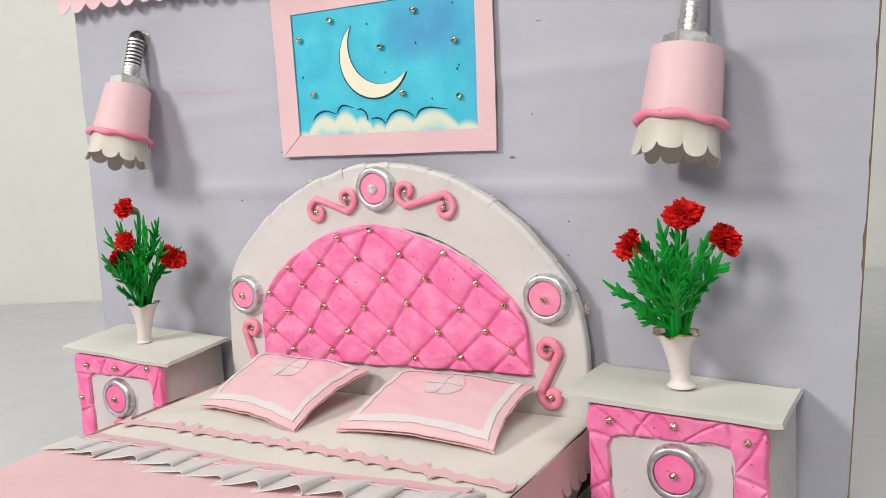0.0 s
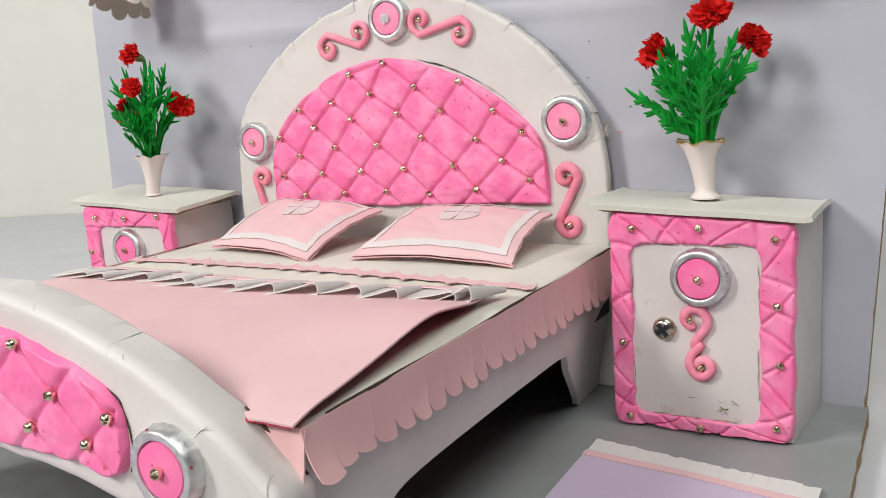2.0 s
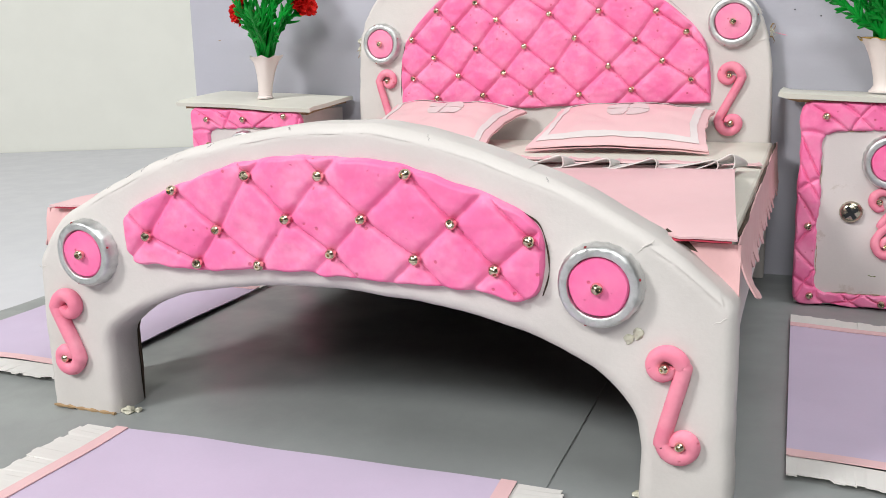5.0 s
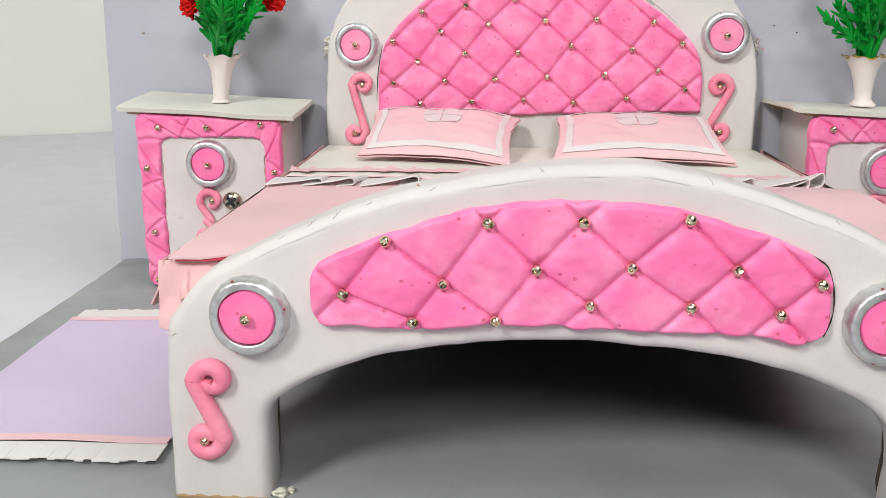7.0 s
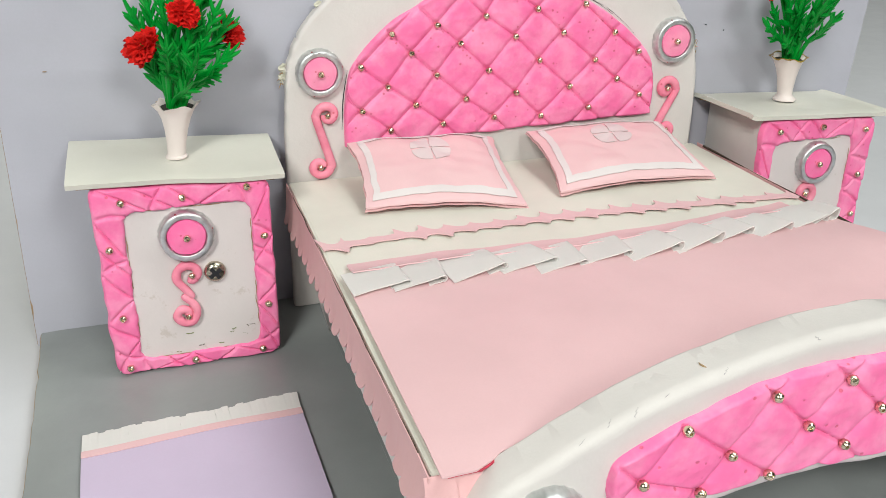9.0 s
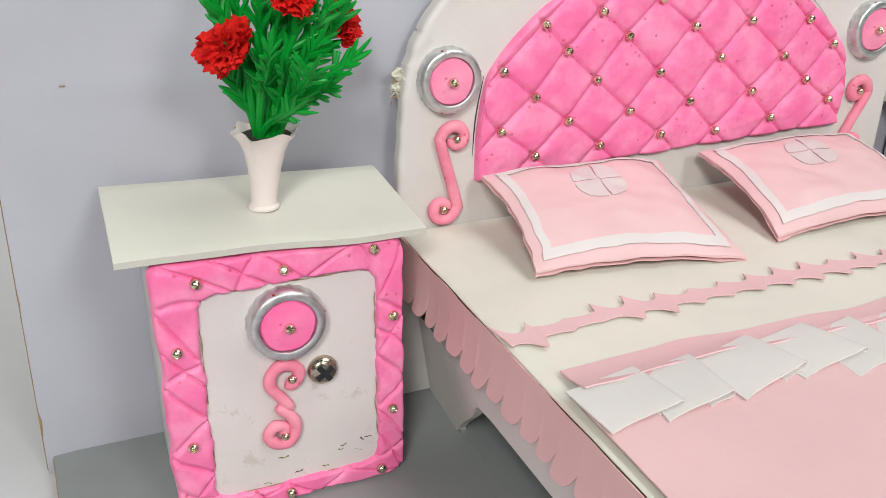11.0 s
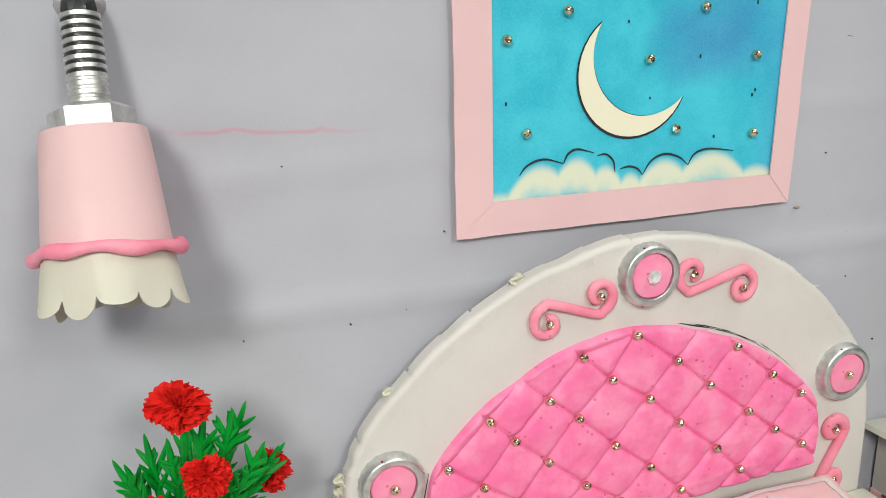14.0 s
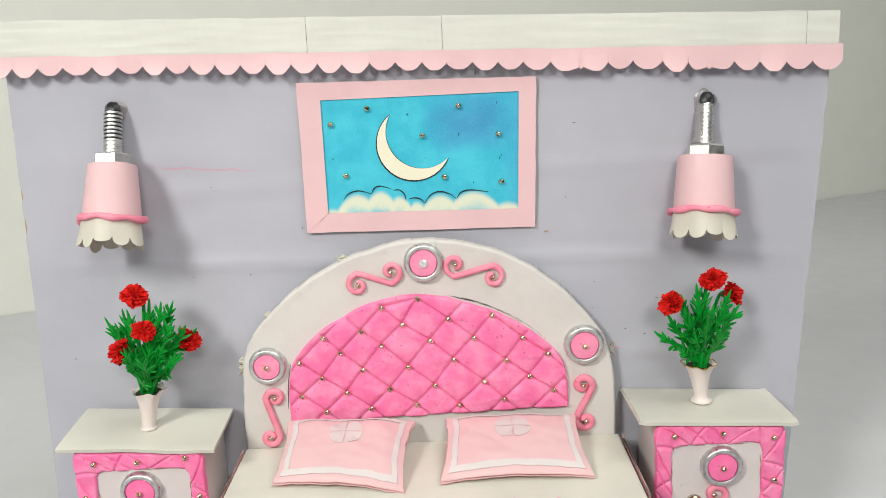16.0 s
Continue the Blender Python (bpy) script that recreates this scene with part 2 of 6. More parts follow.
# For the unseen room sides: dark grey, so that little light bounces back.
M_FAR = paper("low_bounce_grey", (0.16, 0.16, 0.155), 0.7, 0.03, 0.05, 0.25)


# ---- mesh helpers ----
ORIGIN = {}


def mesh(verts, faces, smooth=True):
    me = bpy.data.meshes.new("m")
    me.from_pydata([tuple(map(float, v)) for v in verts], [], [tuple(map(int, f)) for f in faces])
    bm = bmesh.new()
    bm.from_mesh(me)
    bmesh.ops.recalc_face_normals(bm, faces=bm.faces)
    bm.to_mesh(me)
    bm.free()
    if smooth:
        me.polygons.foreach_set("use_smooth", [True] * len(me.polygons))
        me.set_sharp_from_angle(angle=radians(42))
    me.update()
    return me


def from_bm(bm, smooth=False):
    me = bpy.data.meshes.new("m")
    bmesh.ops.recalc_face_normals(bm, faces=bm.faces)
    bm.to_mesh(me)
    bm.free()
    if smooth:
        me.polygons.foreach_set("use_smooth", [True] * len(me.polygons))
    return me


def thing(name, base, label, category, group="", kind=""):
    ob = new(name)
    ob.empty_display_size = 0.01
    ob.location = base
    ORIGIN[ob] = Vector(base)
    return tagged(ob, label, category, group, kind)


def part(name, me, material, parent, label="", at=(0, 0, 0), turn=None):
    """Links a mesh as one part; its world place is `at`, its parents never turn."""
    ob = new(name, me)
    if material is not None and not me.materials:
        for m in material if isinstance(material, (list, tuple)) else (material,):
            me.materials.append(m)
    ob.parent = parent
    ob.location = Vector(at) - ORIGIN[parent]
    ORIGIN[ob] = Vector(at)
    if turn is not None:
        ob.rotation_euler = turn
    return tagged(ob, label)


def catmull(pts, n=8, closed=False):
    """A smooth line through points."""
    p = [np.array(q, float) for q in pts]
    if closed:
        p = [p[-1], *p, p[0], p[1]]
    else:
        p = [2 * p[0] - p[1], *p, 2 * p[-1] - p[-2]]
    out = []
    for a, b, c, d in zip(p, p[1:], p[2:], p[3:]):
        for k in range(n):
            t = k / n
            out.append(0.5 * (2 * b + (c - a) * t + (2 * a - 5 * b + 4 * c - d) * t * t + (3 * b - a - 3 * c + d) * t ** 3))
    if not closed:
        out.append(p[-2])
    return out


def prism(outline, place, depth, bevel=0.0, segments=3, smooth=True, level=None):
    """An outline (a, b) pushed out along a third axis: place(a, b, d) gives the point, d from 0 to depth."""
    bm = bmesh.new()
    lo = [bm.verts.new(place(a, b, 0.0)) for a, b in outline]
    hi = [bm.verts.new(place(a, b, depth)) for a, b in outline]
    bm.faces.new(lo)
    bm.faces.new(hi[::-1])
    n = len(outline)
    for i in range(n):
        bm.faces.new((lo[i], hi[i], hi[(i + 1) % n], lo[(i + 1) % n]))
    if bevel:
        bm.faces.ensure_lookup_table()
        rim = list(set(bm.faces[0].edges) | set(bm.faces[1].edges))
        bmesh.ops.bevel(bm, geom=rim, offset=bevel, segments=segments, affect="EDGES", profile=0.5)
    if level is not None:
        bmesh.ops.bisect_plane(bm, geom=bm.verts[:] + bm.edges[:] + bm.faces[:], plane_co=(0, 0, level), plane_no=(0, 0, -1), clear_outer=True)
        bmesh.ops.holes_fill(bm, edges=[e for e in bm.edges if len(e.link_faces) == 1])
    if bevel and smooth:
        caps = [f for f in bm.faces if len(f.verts) > 12]
        bmesh.ops.inset_individual(bm, faces=caps, thickness=0.0005)
    bmesh.ops.recalc_face_normals(bm, faces=bm.faces)
    me = from_bm(bm)
    if smooth:
        me.polygons.foreach_set("use_smooth", [True] * len(me.polygons))
        me.set_sharp_from_angle(angle=radians(38))
        me.update()
    return me


def soft_prism(outline, place, depth, round_by, level, step=0.0016, lump=0.0002, back=None):
    """Like prism, but evenly walked, with full round edges and a slightly lumpy wrap."""
    p = np.array(outline, float)
    p = np.vstack([p, p[:1]])
    s = np.r_[0, np.cumsum(np.hypot(*np.diff(p, axis=0).T))]
    n = int(s[-1] / step)
    d = np.arange(n) * s[-1] / n
    q = np.stack([np.interp(d, s, p[:, 0]), np.interp(d, s, p[:, 1])], 1)
    q = 0.25 * np.roll(q, 1, 0) + 0.5 * q + 0.25 * np.roll(q, -1, 0)
    t = np.roll(q, -1, 0) - np.roll(q, 1, 0)
    area = np.sum(q[:, 0] * np.roll(q[:, 1], -1) - q[:, 1] * np.roll(q[:, 0], -1))
    out = np.stack([t[:, 1], -t[:, 0]], 1) * (1 if area > 0 else -1)
    out /= np.linalg.norm(out, axis=1, keepdims=True) + 1e-12
    turns = [radians(90 * k / 6) for k in range(7)]
    rings = [(round_by + 0.0006, 0.0)] + [(round_by * (1 - math.sin(a)), round_by * (1 - math.cos(a))) for a in turns]
    if back is None:
        rings += [(i, depth - h) for i, h in rings[::-1]]
    else:
        rings += [(0.0, depth - back), (0.3 * back, depth - 0.3 * back), (back, depth)]
    bm = bmesh.new()
    rows = []
    for inset, h in rings:
        row = []
        for c, o in zip(q, out):
            w = lump * (wob(c[0], h, c[1], 90) + 0.6 * wob(c[0] + 3, h, c[1], 260)) if 0 < h < depth else 0.0
            e = c - o * (inset - w)
            row.append(bm.verts.new(place(e[0], e[1], h - w * (inset / round_by))))
        rows.append(row)
    for a, b in zip(rows, rows[1:]):
        for i in range(n):
            j = (i + 1) % n
            bm.faces.new((a[i], a[j], b[j], b[i]))
    bm.faces.new(rows[0])
    bm.faces.new(rows[-1])
    bmesh.ops.recalc_face_normals(bm, faces=bm.faces)
    bmesh.ops.bisect_plane(bm, geom=bm.verts[:] + bm.edges[:] + bm.faces[:], plane_co=(0, 0, level), plane_no=(0, 0, -1), clear_outer=True)
    bmesh.ops.holes_fill(bm, edges=[e for e in bm.edges if len(e.link_faces) == 1])
    me = from_bm(bm)
    me.polygons.foreach_set("use_smooth", [True] * len(me.polygons))
    me.set_sharp_from_angle(angle=radians(50))
    me.update()
    return me


def box(x0, x1, y0, y1, z0, z1, bevel=0.0, segments=2, warp=0.0, cuts=0):
    bm = bmesh.new()
    bmesh.ops.create_cube(bm, size=1)
    for v in bm.verts:
        v.co = Vector(((x0 + x1) / 2 + v.co.x * (x1 - x0), (y0 + y1) / 2 + v.co.y * (y1 - y0), (z0 + z1) / 2 + v.co.z * (z1 - z0)))
    if bevel:
        bmesh.ops.bevel(bm, geom=bm.edges[:], offset=bevel, segments=segments, affect="EDGES", profile=0.5)
    if cuts:
        bmesh.ops.subdivide_edges(bm, edges=bm.edges[:], cuts=cuts, use_grid_fill=True)
    if warp:
        for v in bm.verts:
            v.co += noise.noise_vector(v.co * 35) * warp
    return from_bm(bm, smooth=bool(cuts))


def sheet(point, nu, nv, thick=0.0, closed_u=False):
    """A grid sheet; point(u, v) for u, v in 0..1 gives the place and, with thick, the second face lies along the normal."""
    us = nu if closed_u else nu + 1
    grid = np.array([[point(i / nu, j / nv) for j in range(nv + 1)] for i in range(us)], float)
    verts = grid.reshape(-1, 3)
    idx = lambda i, j: (i % us) * (nv + 1) + j
    faces = [(idx(i, j), idx(i + 1, j), idx(i + 1, j + 1), idx(i, j + 1)) for i in range(nu) for j in range(nv)]
    if not thick:
        return mesh(verts, faces)
    du = np.roll(grid, -1, 0) - np.roll(grid, 1, 0) if closed_u else np.gradient(grid, axis=0)
    dv = np.gradient(grid, axis=1)
    nrm = np.cross(du, dv)
    nrm /= np.linalg.norm(nrm, axis=2, keepdims=True) + 1e-12
    back = (grid - nrm * thick).reshape(-1, 3)
    k = len(verts)
    faces += [tuple(q + k for q in f[::-1]) for f in faces]
    for i in range(nu):
        faces += [(idx(i, 0), idx(i, 0) + k, idx(i + 1, 0) + k, idx(i + 1, 0)), (idx(i, nv), idx(i + 1, nv), idx(i + 1, nv) + k, idx(i, nv) + k)]
    if not closed_u:
        for j in range(nv):
            faces += [(idx(0, j), idx(0, j + 1), idx(0, j + 1) + k, idx(0, j) + k), (idx(nu, j), idx(nu, j) + k, idx(nu, j + 1) + k, idx(nu, j + 1))]
    return mesh(np.vstack([verts, back]), faces)


def lathe(profile, seg=32, rim=None):
    """A profile of (radius, height) turned about +z; rim(angle, radius, height) may wave it. Ends on the axis are closed."""
    verts, faces = [], []
    for r, h in profile:
        for k in range(seg):
            a = 2 * math.pi * k / seg
            rr, hh = rim(a, r, h) if rim else (r, h)
            verts.append((rr * math.cos(a), rr * math.sin(a), hh))
    for i in range(len(profile) - 1):
        for k in range(seg):
            m = (k + 1) % seg
            faces.append((i * seg + k, i * seg + m, (i + 1) * seg + m, (i + 1) * seg + k))
    faces.append(tuple(range(seg))[::-1])
    faces.append(tuple(range((len(profile) - 1) * seg, len(profile) * seg)))
    return verts, faces


def turned(verts, m):
    return [m @ Vector(v) for v in verts]


TO_FRONT = Matrix.Rotation(radians(90), 4, "X")  # +z of a lathe comes to face -y


def tube(path, radius, seg=8, up=(0, 1, 0), flat=1.0):
    """A round bar along a path; radius(t) for t in 0..1; flat squeezes it along `up`."""
    p = np.array(path, float)
    n = len(p)
    tang = np.gradient(p, axis=0)
    tang /= np.linalg.norm(tang, axis=1, keepdims=True) + 1e-12
    verts, faces = [], []
    for i in range(n):
        side = np.cross(tang[i], up)
        side /= np.linalg.norm(side) + 1e-12
        top = np.cross(side, tang[i])
        r = radius(i / (n - 1))
        for k in range(seg):
            a = 2 * math.pi * k / seg
            verts.append(p[i] + r * (math.cos(a) * side + flat * math.sin(a) * top))
    for i in range(n - 1):
        for k in range(seg):
            m = (k + 1) % seg
            faces.append((i * seg + k, i * seg + m, (i + 1) * seg + m, (i + 1) * seg + k))
    faces.append(tuple(range(seg))[::-1])
    faces.append(tuple(range((n - 1) * seg, n * seg)))
    return verts, faces


def join(*pieces):
    verts, faces = [], []
    for v, f in pieces:
        k = len(verts)
        verts += [tuple(q) for q in v]
        faces += [tuple(i + k for i in g) for g in f]
    return verts, faces


def rand(a, b):
    return random.uniform(a, b)


def wob(x, y, z, scale):
    return noise.noise(Vector((x, y, z)) * scale)


# ---- shared small pieces ----
def bead_mesh(r):
    v, f = lathe([(r * 0.30, -r * 0.80), (r * 0.55, -r * 0.84), (r * 0.85, -r * 0.53), (r, 0), (r * 0.85, r * 0.53), (r * 0.55, r * 0.84), (r * 0.30, r * 0.80), (r * 0.22, r * 0.45)], 16)
    me = mesh(turned(v, Matrix.Rotation(radians(63), 4, "X")), f)
    me.materials.append(M_BEAD)
    return me


BEAD = bead_mesh(0.00145)
BEAD_SMALL = bead_mesh(0.00120)


def bead(parent, x, y, z, small=False, label=""):
    ob = part("bead", BEAD_SMALL if small else BEAD, None, parent, label, at=(x, y, z))
    ob.rotation_euler = (rand(-0.5, 0.5), rand(-3, 3), rand(-0.5, 0.5))
    return ob


def ring_mesh(r):
    def crimp(a, rr, h):
        k = 1 + 0.014 * math.cos(22 * a) * (1 - h / 0.0039) + 0.012 * math.sin(3 * a + 1)
        return (rr * k if rr > 0.8 * r else rr), h
    prof = [(r * 1.005, 0.0), (r * 1.0, 0.0008), (r * 0.985, 0.0020), (r * 0.965, 0.0029), (r * 0.935, 0.0036), (r * 0.90, 0.0039), (r * 0.76, 0.0039), (r * 0.725, 0.0037), (r * 0.70, 0.0027), (r * 0.69, 0.0004)]
    v, f = lathe(prof, 88, crimp)
    v = turned(v, TO_FRONT)
    pits = []
    for k, a in enumerate((0.25, 1.9, 4.4)):
        pv, pf = lathe([(0.0001, 0.0005), (0.00034, 0.0004), (0.0004, 0.0)], 8)
        m = TO_FRONT @ Matrix.Translation((r * 0.95 * math.cos(a), r * 0.95 * math.sin(a), 0.0029))
        pits.append((turned(pv, m), pf))
    n0 = len(f)
    jv, jf = join((v, f[:-2]), *pits)
    me = mesh(jv, jf)
    me.materials.append(M_SILVER)
    me.materials.append(M_REDDOT)
    for p in me.polygons:
        p.material_index = 1 if p.index >= n0 - 2 else 0
    return me


def disc_mesh(r):
    def lump(a, rr, h):
        return rr * (1 + 0.02 * math.sin(5 * a)), h + 0.00012 * math.sin(3 * a + rr * 900)
    v, f = lathe([(r * 0.70, 0.0002), (r * 0.70, 0.0030), (r * 0.66, 0.0036), (r * 0.4, 0.0038), (r * 0.06, 0.0038)], 40, lump)
    return mesh(turned(v, TO_FRONT), f)


RINGS = {}


def ornament(parent, x, y, z, r=0.0098, gem=False, pale=False):
    """A crimped aluminium cap ring with a pink clay disc and a bead in it, its back at y."""
    if (r, pale) not in RINGS:
        RINGS[r, pale] = ring_mesh(r), disc_mesh(r)
    ring = part("cap_ring", RINGS[r, pale][0], None, parent, "crimped silver aluminium cap ring", at=(x, y, z))
    part("clay_disc", RINGS[r, pale][1], M_CLAY_PALE if pale else M_CLAY_DISC, ring, "speckled pink clay disc" if pale else "hot pink clay disc", at=(x, y, z))
    if gem:
        v, f = lathe([(0.0006, 0.0), (0.0021, 0.0004), (0.0023, 0.0010), (0.0013, 0.0020), (0.0001, 0.0021)], 8)
        part("rhinestone", mesh(turned(v, TO_FRONT), f, smooth=False), M_GEM, ring, "clear faceted rhinestone", at=(x, y - 0.0036, z))
    else:
        bead(ring, x, y - 0.0046, z)
    return ring


CURL = [((0.22 + 0.83 * k / 13) * math.cos(radians(445 - 386 * k / 13)), (0.22 + 0.83 * k / 13) * math.sin(radians(445 - 386 * k / 13))) for k in range(14)]


def rolled(parent, line, y, thick, taper=0.55):
    """A roll of clay laid along a line of (x, z), a little flattened."""
    path = [(p[0], y - 0.0003 + wob(p[0], 0, p[1], 300) * 0.0002, p[1]) for p in catmull(line, 5)]
    x0 = line[0][0]
    v, f = tube(path, lambda t: thick * (0.86 + 0.20 * math.sin(math.pi * t) ** 0.6 + 0.05 * math.sin(t * 31 + x0 * 900)) * (taper if t < 0.02 or t > 0.98 else 1), 12, flat=0.9)
    return part("scroll", mesh(v, f), M_SCROLL, parent, "rolled pink clay scroll")


def scroll(parent, a, b, flip, y, thick=0.0017, big=0.0045, beads=(True, True)):
    """An S of rolled clay that curls round a and b (x, z); flip -1 mirrors it."""
    a, b = np.array(a, float), np.array(b, float)
    along = (b - a) / np.linalg.norm(b - a) * big
    across = np.array((-along[1], along[0])) * flip
    ob = rolled(parent, [a + along * s + across * t for s, t in CURL] + [b - along * s - across * t for s, t in CURL[::-1]], y, thick)
    for c, use in zip((a, b), beads):
        if use:
            bead(ob, c[0], y - 0.0016, c[1], small=True)
    return ob


# centre lines of the two commas on a nightstand door, from the upper bead, in millimetres
COMMA_UP = ((1.5, -1.8), (-0.3, -2.4), (-2.1, -0.5), (-1.4, 2.5), (2.0, 3.8), (5.0, 1.6), (5.4, -2.0), (3.0, -5.7), (0.3, -9.8))
COMMA_LOW = ((4.2, -8.2), (0.7, -12.1), (-0.4, -15.8), (1.4, -19.4), (4.8, -19.6), (6.9, -16.9), (5.4, -14.2), (2.8, -14.6), (2.6, -17.0))


def comma_pair(parent, a, b, flip, y, thick=0.0017):
    """Two overlapping clay commas, their tails side by side, with a bead in each curl."""
    for line, c in ((COMMA_UP, a), (COMMA_LOW, b)):
        ob = rolled(parent, [(a[0] + flip * 0.001 * p, a[1] + 0.001 * q) for p, q in line], y - (0.0004 if line is COMMA_LOW else 0.0), thick, 0.7)
        bead(ob, c[0], y - 0.0019, c[1], small=True)


def crease_distance(px, pz, segs):
    """Least distance of points to any of the segments."""
    best = np.full(px.shape, 1.0)
    for (ax, az), (bx, bz) in segs:
        dx, dz = bx - ax, bz - az
        t = np.clip(((px - ax) * dx + (pz - az) * dz) / (dx * dx + dz * dz + 1e-12), 0, 1)
        best = np.minimum(best, np.hypot(px - ax - t * dx, pz - az - t * dz))
    return best


def links(dots, reach):
    """Creases of a tufted pad: each dot to its neighbour up-right and down-right, and past the rim."""
    segs = []
    for d in dots:
        for sx, sz in ((1, 1), (1, -1), (-1, 1), (-1, -1)):
            near = [e for e in dots if (e[0] - d[0]) * sx > 0.003 and (e[1] - d[1]) * sz > 0.003 and math.hypot(e[0] - d[0], e[1] - d[1]) < reach]
            if near:
                e = min(near, key=lambda q: math.hypot(q[0] - d[0], q[1] - d[1]))
                segs.append((d, e))
            else:
                segs.append((d, (d[0] + sx * 0.011, d[1] + sz * 0.0105)))
    return segs


def tufted(low, high, x0, x1, segs, dots, y, rise, nx, nz, soft=0.0045):
    """A tufted clay pad between two curves low(x) and high(x), its back at y, its face to -y."""
    xs = np.linspace(x0, x1, nx)
    grid = np.zeros((nx, nz, 3))
    for i, x in enumerate(xs):
        lo, hi = low(x), high(x)
        grid[i, :, 0] = x
        grid[i, :, 2] = np.linspace(lo, hi, nz)
    X, Z = grid[..., 0], grid[..., 2]
    lo, hi = Z[:, :1], Z[:, -1:]
    edge = np.minimum(np.minimum(X - x0, x1 - X), np.minimum(Z - lo, hi - Z))
    e = np.clip(edge / soft, 0, 1)
    dome = np.sqrt(np.clip(1 - (1 - e) ** 2, 0, 1))
    # the rising creases are pressed broad and soft, the falling ones thin and sharp
    broad = crease_distance(X, Z, [g for g in segs if (g[1][0] - g[0][0]) * (g[1][1] - g[0][1]) > 0])
    thin = crease_distance(X, Z, [g for g in segs if (g[1][0] - g[0][0]) * (g[1][1] - g[0][1]) <= 0])
    swell = 1 - np.exp(-np.minimum(broad, thin) / 0.0030)
    knot = np.min([np.hypot(X - a, Z - b) for a, b in dots], axis=0)
    sunk = 0.34 * np.exp(-((broad / 0.00105) ** 1.5)) + 0.36 * np.exp(-((thin / 0.00046) ** 1.3))
    h = rise * dome * np.clip(0.86 + 0.14 * swell - sunk, 0.42, 1.0) * (1 - 0.22 * np.exp(-((knot / 0.0020) ** 2)))
    for i in range(nx):
        for j in range(nz):
            w = wob(X[i, j], 3.1, Z[i, j], 130) * 0.00048 + wob(X[i, j], 7.7, Z[i, j], 420) * 0.00018
            grid[i, j, 1] = y - h[i, j] - w * e[i, j]
    grid[:, 0, 1] = grid[:, -1, 1] = y
    grid[0, :, 1] = grid[-1, :, 1] = y
    faces = [(i * nz + j, (i + 1) * nz + j, (i + 1) * nz + j + 1, i * nz + j + 1) for i in range(nx - 1) for j in range(nz - 1)]
    rim = [j for j in range(nz)] + [i * nz + nz - 1 for i in range(1, nx)] + [(nx - 1) * nz + j for j in range(nz - 2, -1, -1)] + [i * nz for i in range(nx - 2, 0, -1)]
    faces.append(tuple(rim))
    return mesh(grid.reshape(-1, 3), faces)


def curve_fn(pts):
    line = np.array(catmull(pts, 10))
    return lambda x: float(np.interp(x, line[:, 0], line[:, 1]))


# ---- the room round the model ----
WALL_DIR = Vector((1.43, 0.62, 0)).normalized()
WALL_IN = Vector((WALL_DIR.y, -WALL_DIR.x, 0))
WALL_FOOT = Vector((-0.82, 0.34, 0))


def room_point(along, inward, z):
    p = WALL_FOOT + WALL_DIR * along + WALL_IN * inward
    return Vector((p.x, p.y, z))


def slab_between(corners, thick, up):
    bm = bmesh.new()
    lo = [bm.verts.new(c) for c in corners]
    hi = [bm.verts.new(Vector(c) + Vector(up) * thick) for c in corners]
    bm.faces.new(lo)
    bm.faces.new(hi[::-1])
    for i in range(len(lo)):
        bm.faces.new((lo[i], hi[i], hi[(i + 1) % len(lo)], lo[(i + 1) % len(lo)]))
    return from_bm(bm)


def room():
    a0, a1, d, z0, z1 = -1.2, 3.0, 3.4, -0.75, 1.9
    # All but wall_back are unseen, added and darkened to hold down bounced light.
    for name, label, me, mat in (
        ("wall_back", "plain off-white painted wall behind the table", slab_between([room_point(a0, 0, z0), room_point(a1, 0, z0), room_point(a1, 0, z1), room_point(a0, 0, z1)], 0.08, -WALL_IN), M_ROOM),
        ("wall_front", "unseen grey wall, darkened to cut bounced light", slab_between([room_point(a0, d, z0), room_point(a1, d, z0), room_point(a1, d, z1), room_point(a0, d, z1)], 0.08, WALL_IN), M_FAR),
        ("wall_west", "unseen grey wall, darkened to cut bounced light", slab_between([room_point(a0, 0, z0), room_point(a0, d, z0), room_point(a0, d, z1), room_point(a0, 0, z1)], 0.08, -WALL_DIR), M_FAR),
        ("wall_east", "unseen grey wall, darkened to cut bounced light", slab_between([room_point(a1, 0, z0), room_point(a1, d, z0), room_point(a1, d, z1), room_point(a1, 0, z1)], 0.08, WALL_DIR), M_FAR),
        ("ceiling", "unseen grey ceiling, darkened to cut bounced light", slab_between([room_point(a0, 0, z1), room_point(a1, 0, z1), room_point(a1, d, z1), room_point(a0, d, z1)], 0.08, (0, 0, 1)), M_FAR),
        ("ground", "unseen grey room floor, darkened to cut bounced light", slab_between([room_point(a0, 0, z0), room_point(a1, 0, z0), room_point(a1, d, z0), room_point(a0, d, z0)], 0.08, (0, 0, -1)), M_FAR),
    ):
        ob = new(name, me)
        me.materials.append(mat)
        tagged(ob, label, "ceiling" if name == "ceiling" else "floor" if name == "ground" else "wall", kind="structure")
    table = thing("table", room_point(1.0, 0.8, -0.75), "plain white table top under the cardboard model", "table", kind="structure")
    part("tabletop", slab_between([room_point(-1.1, 0.002, -0.007), room_point(2.8, 0.002, -0.007), room_point(2.8, 1.45, -0.007), room_point(-1.1, 1.45, -0.007)], 0.03, (0, 0, -1)), M_TABLE, table)
    for al in (-1.0, 2.7):
        for inn in (0.1, 1.35):
            c = room_point(al, inn, 0)
            part("leg", box(c.x - 0.025, c.x + 0.025, c.y - 0.025, c.y + 0.025, -0.75, -0.037, 0.004), M_TABLE, table)


room()


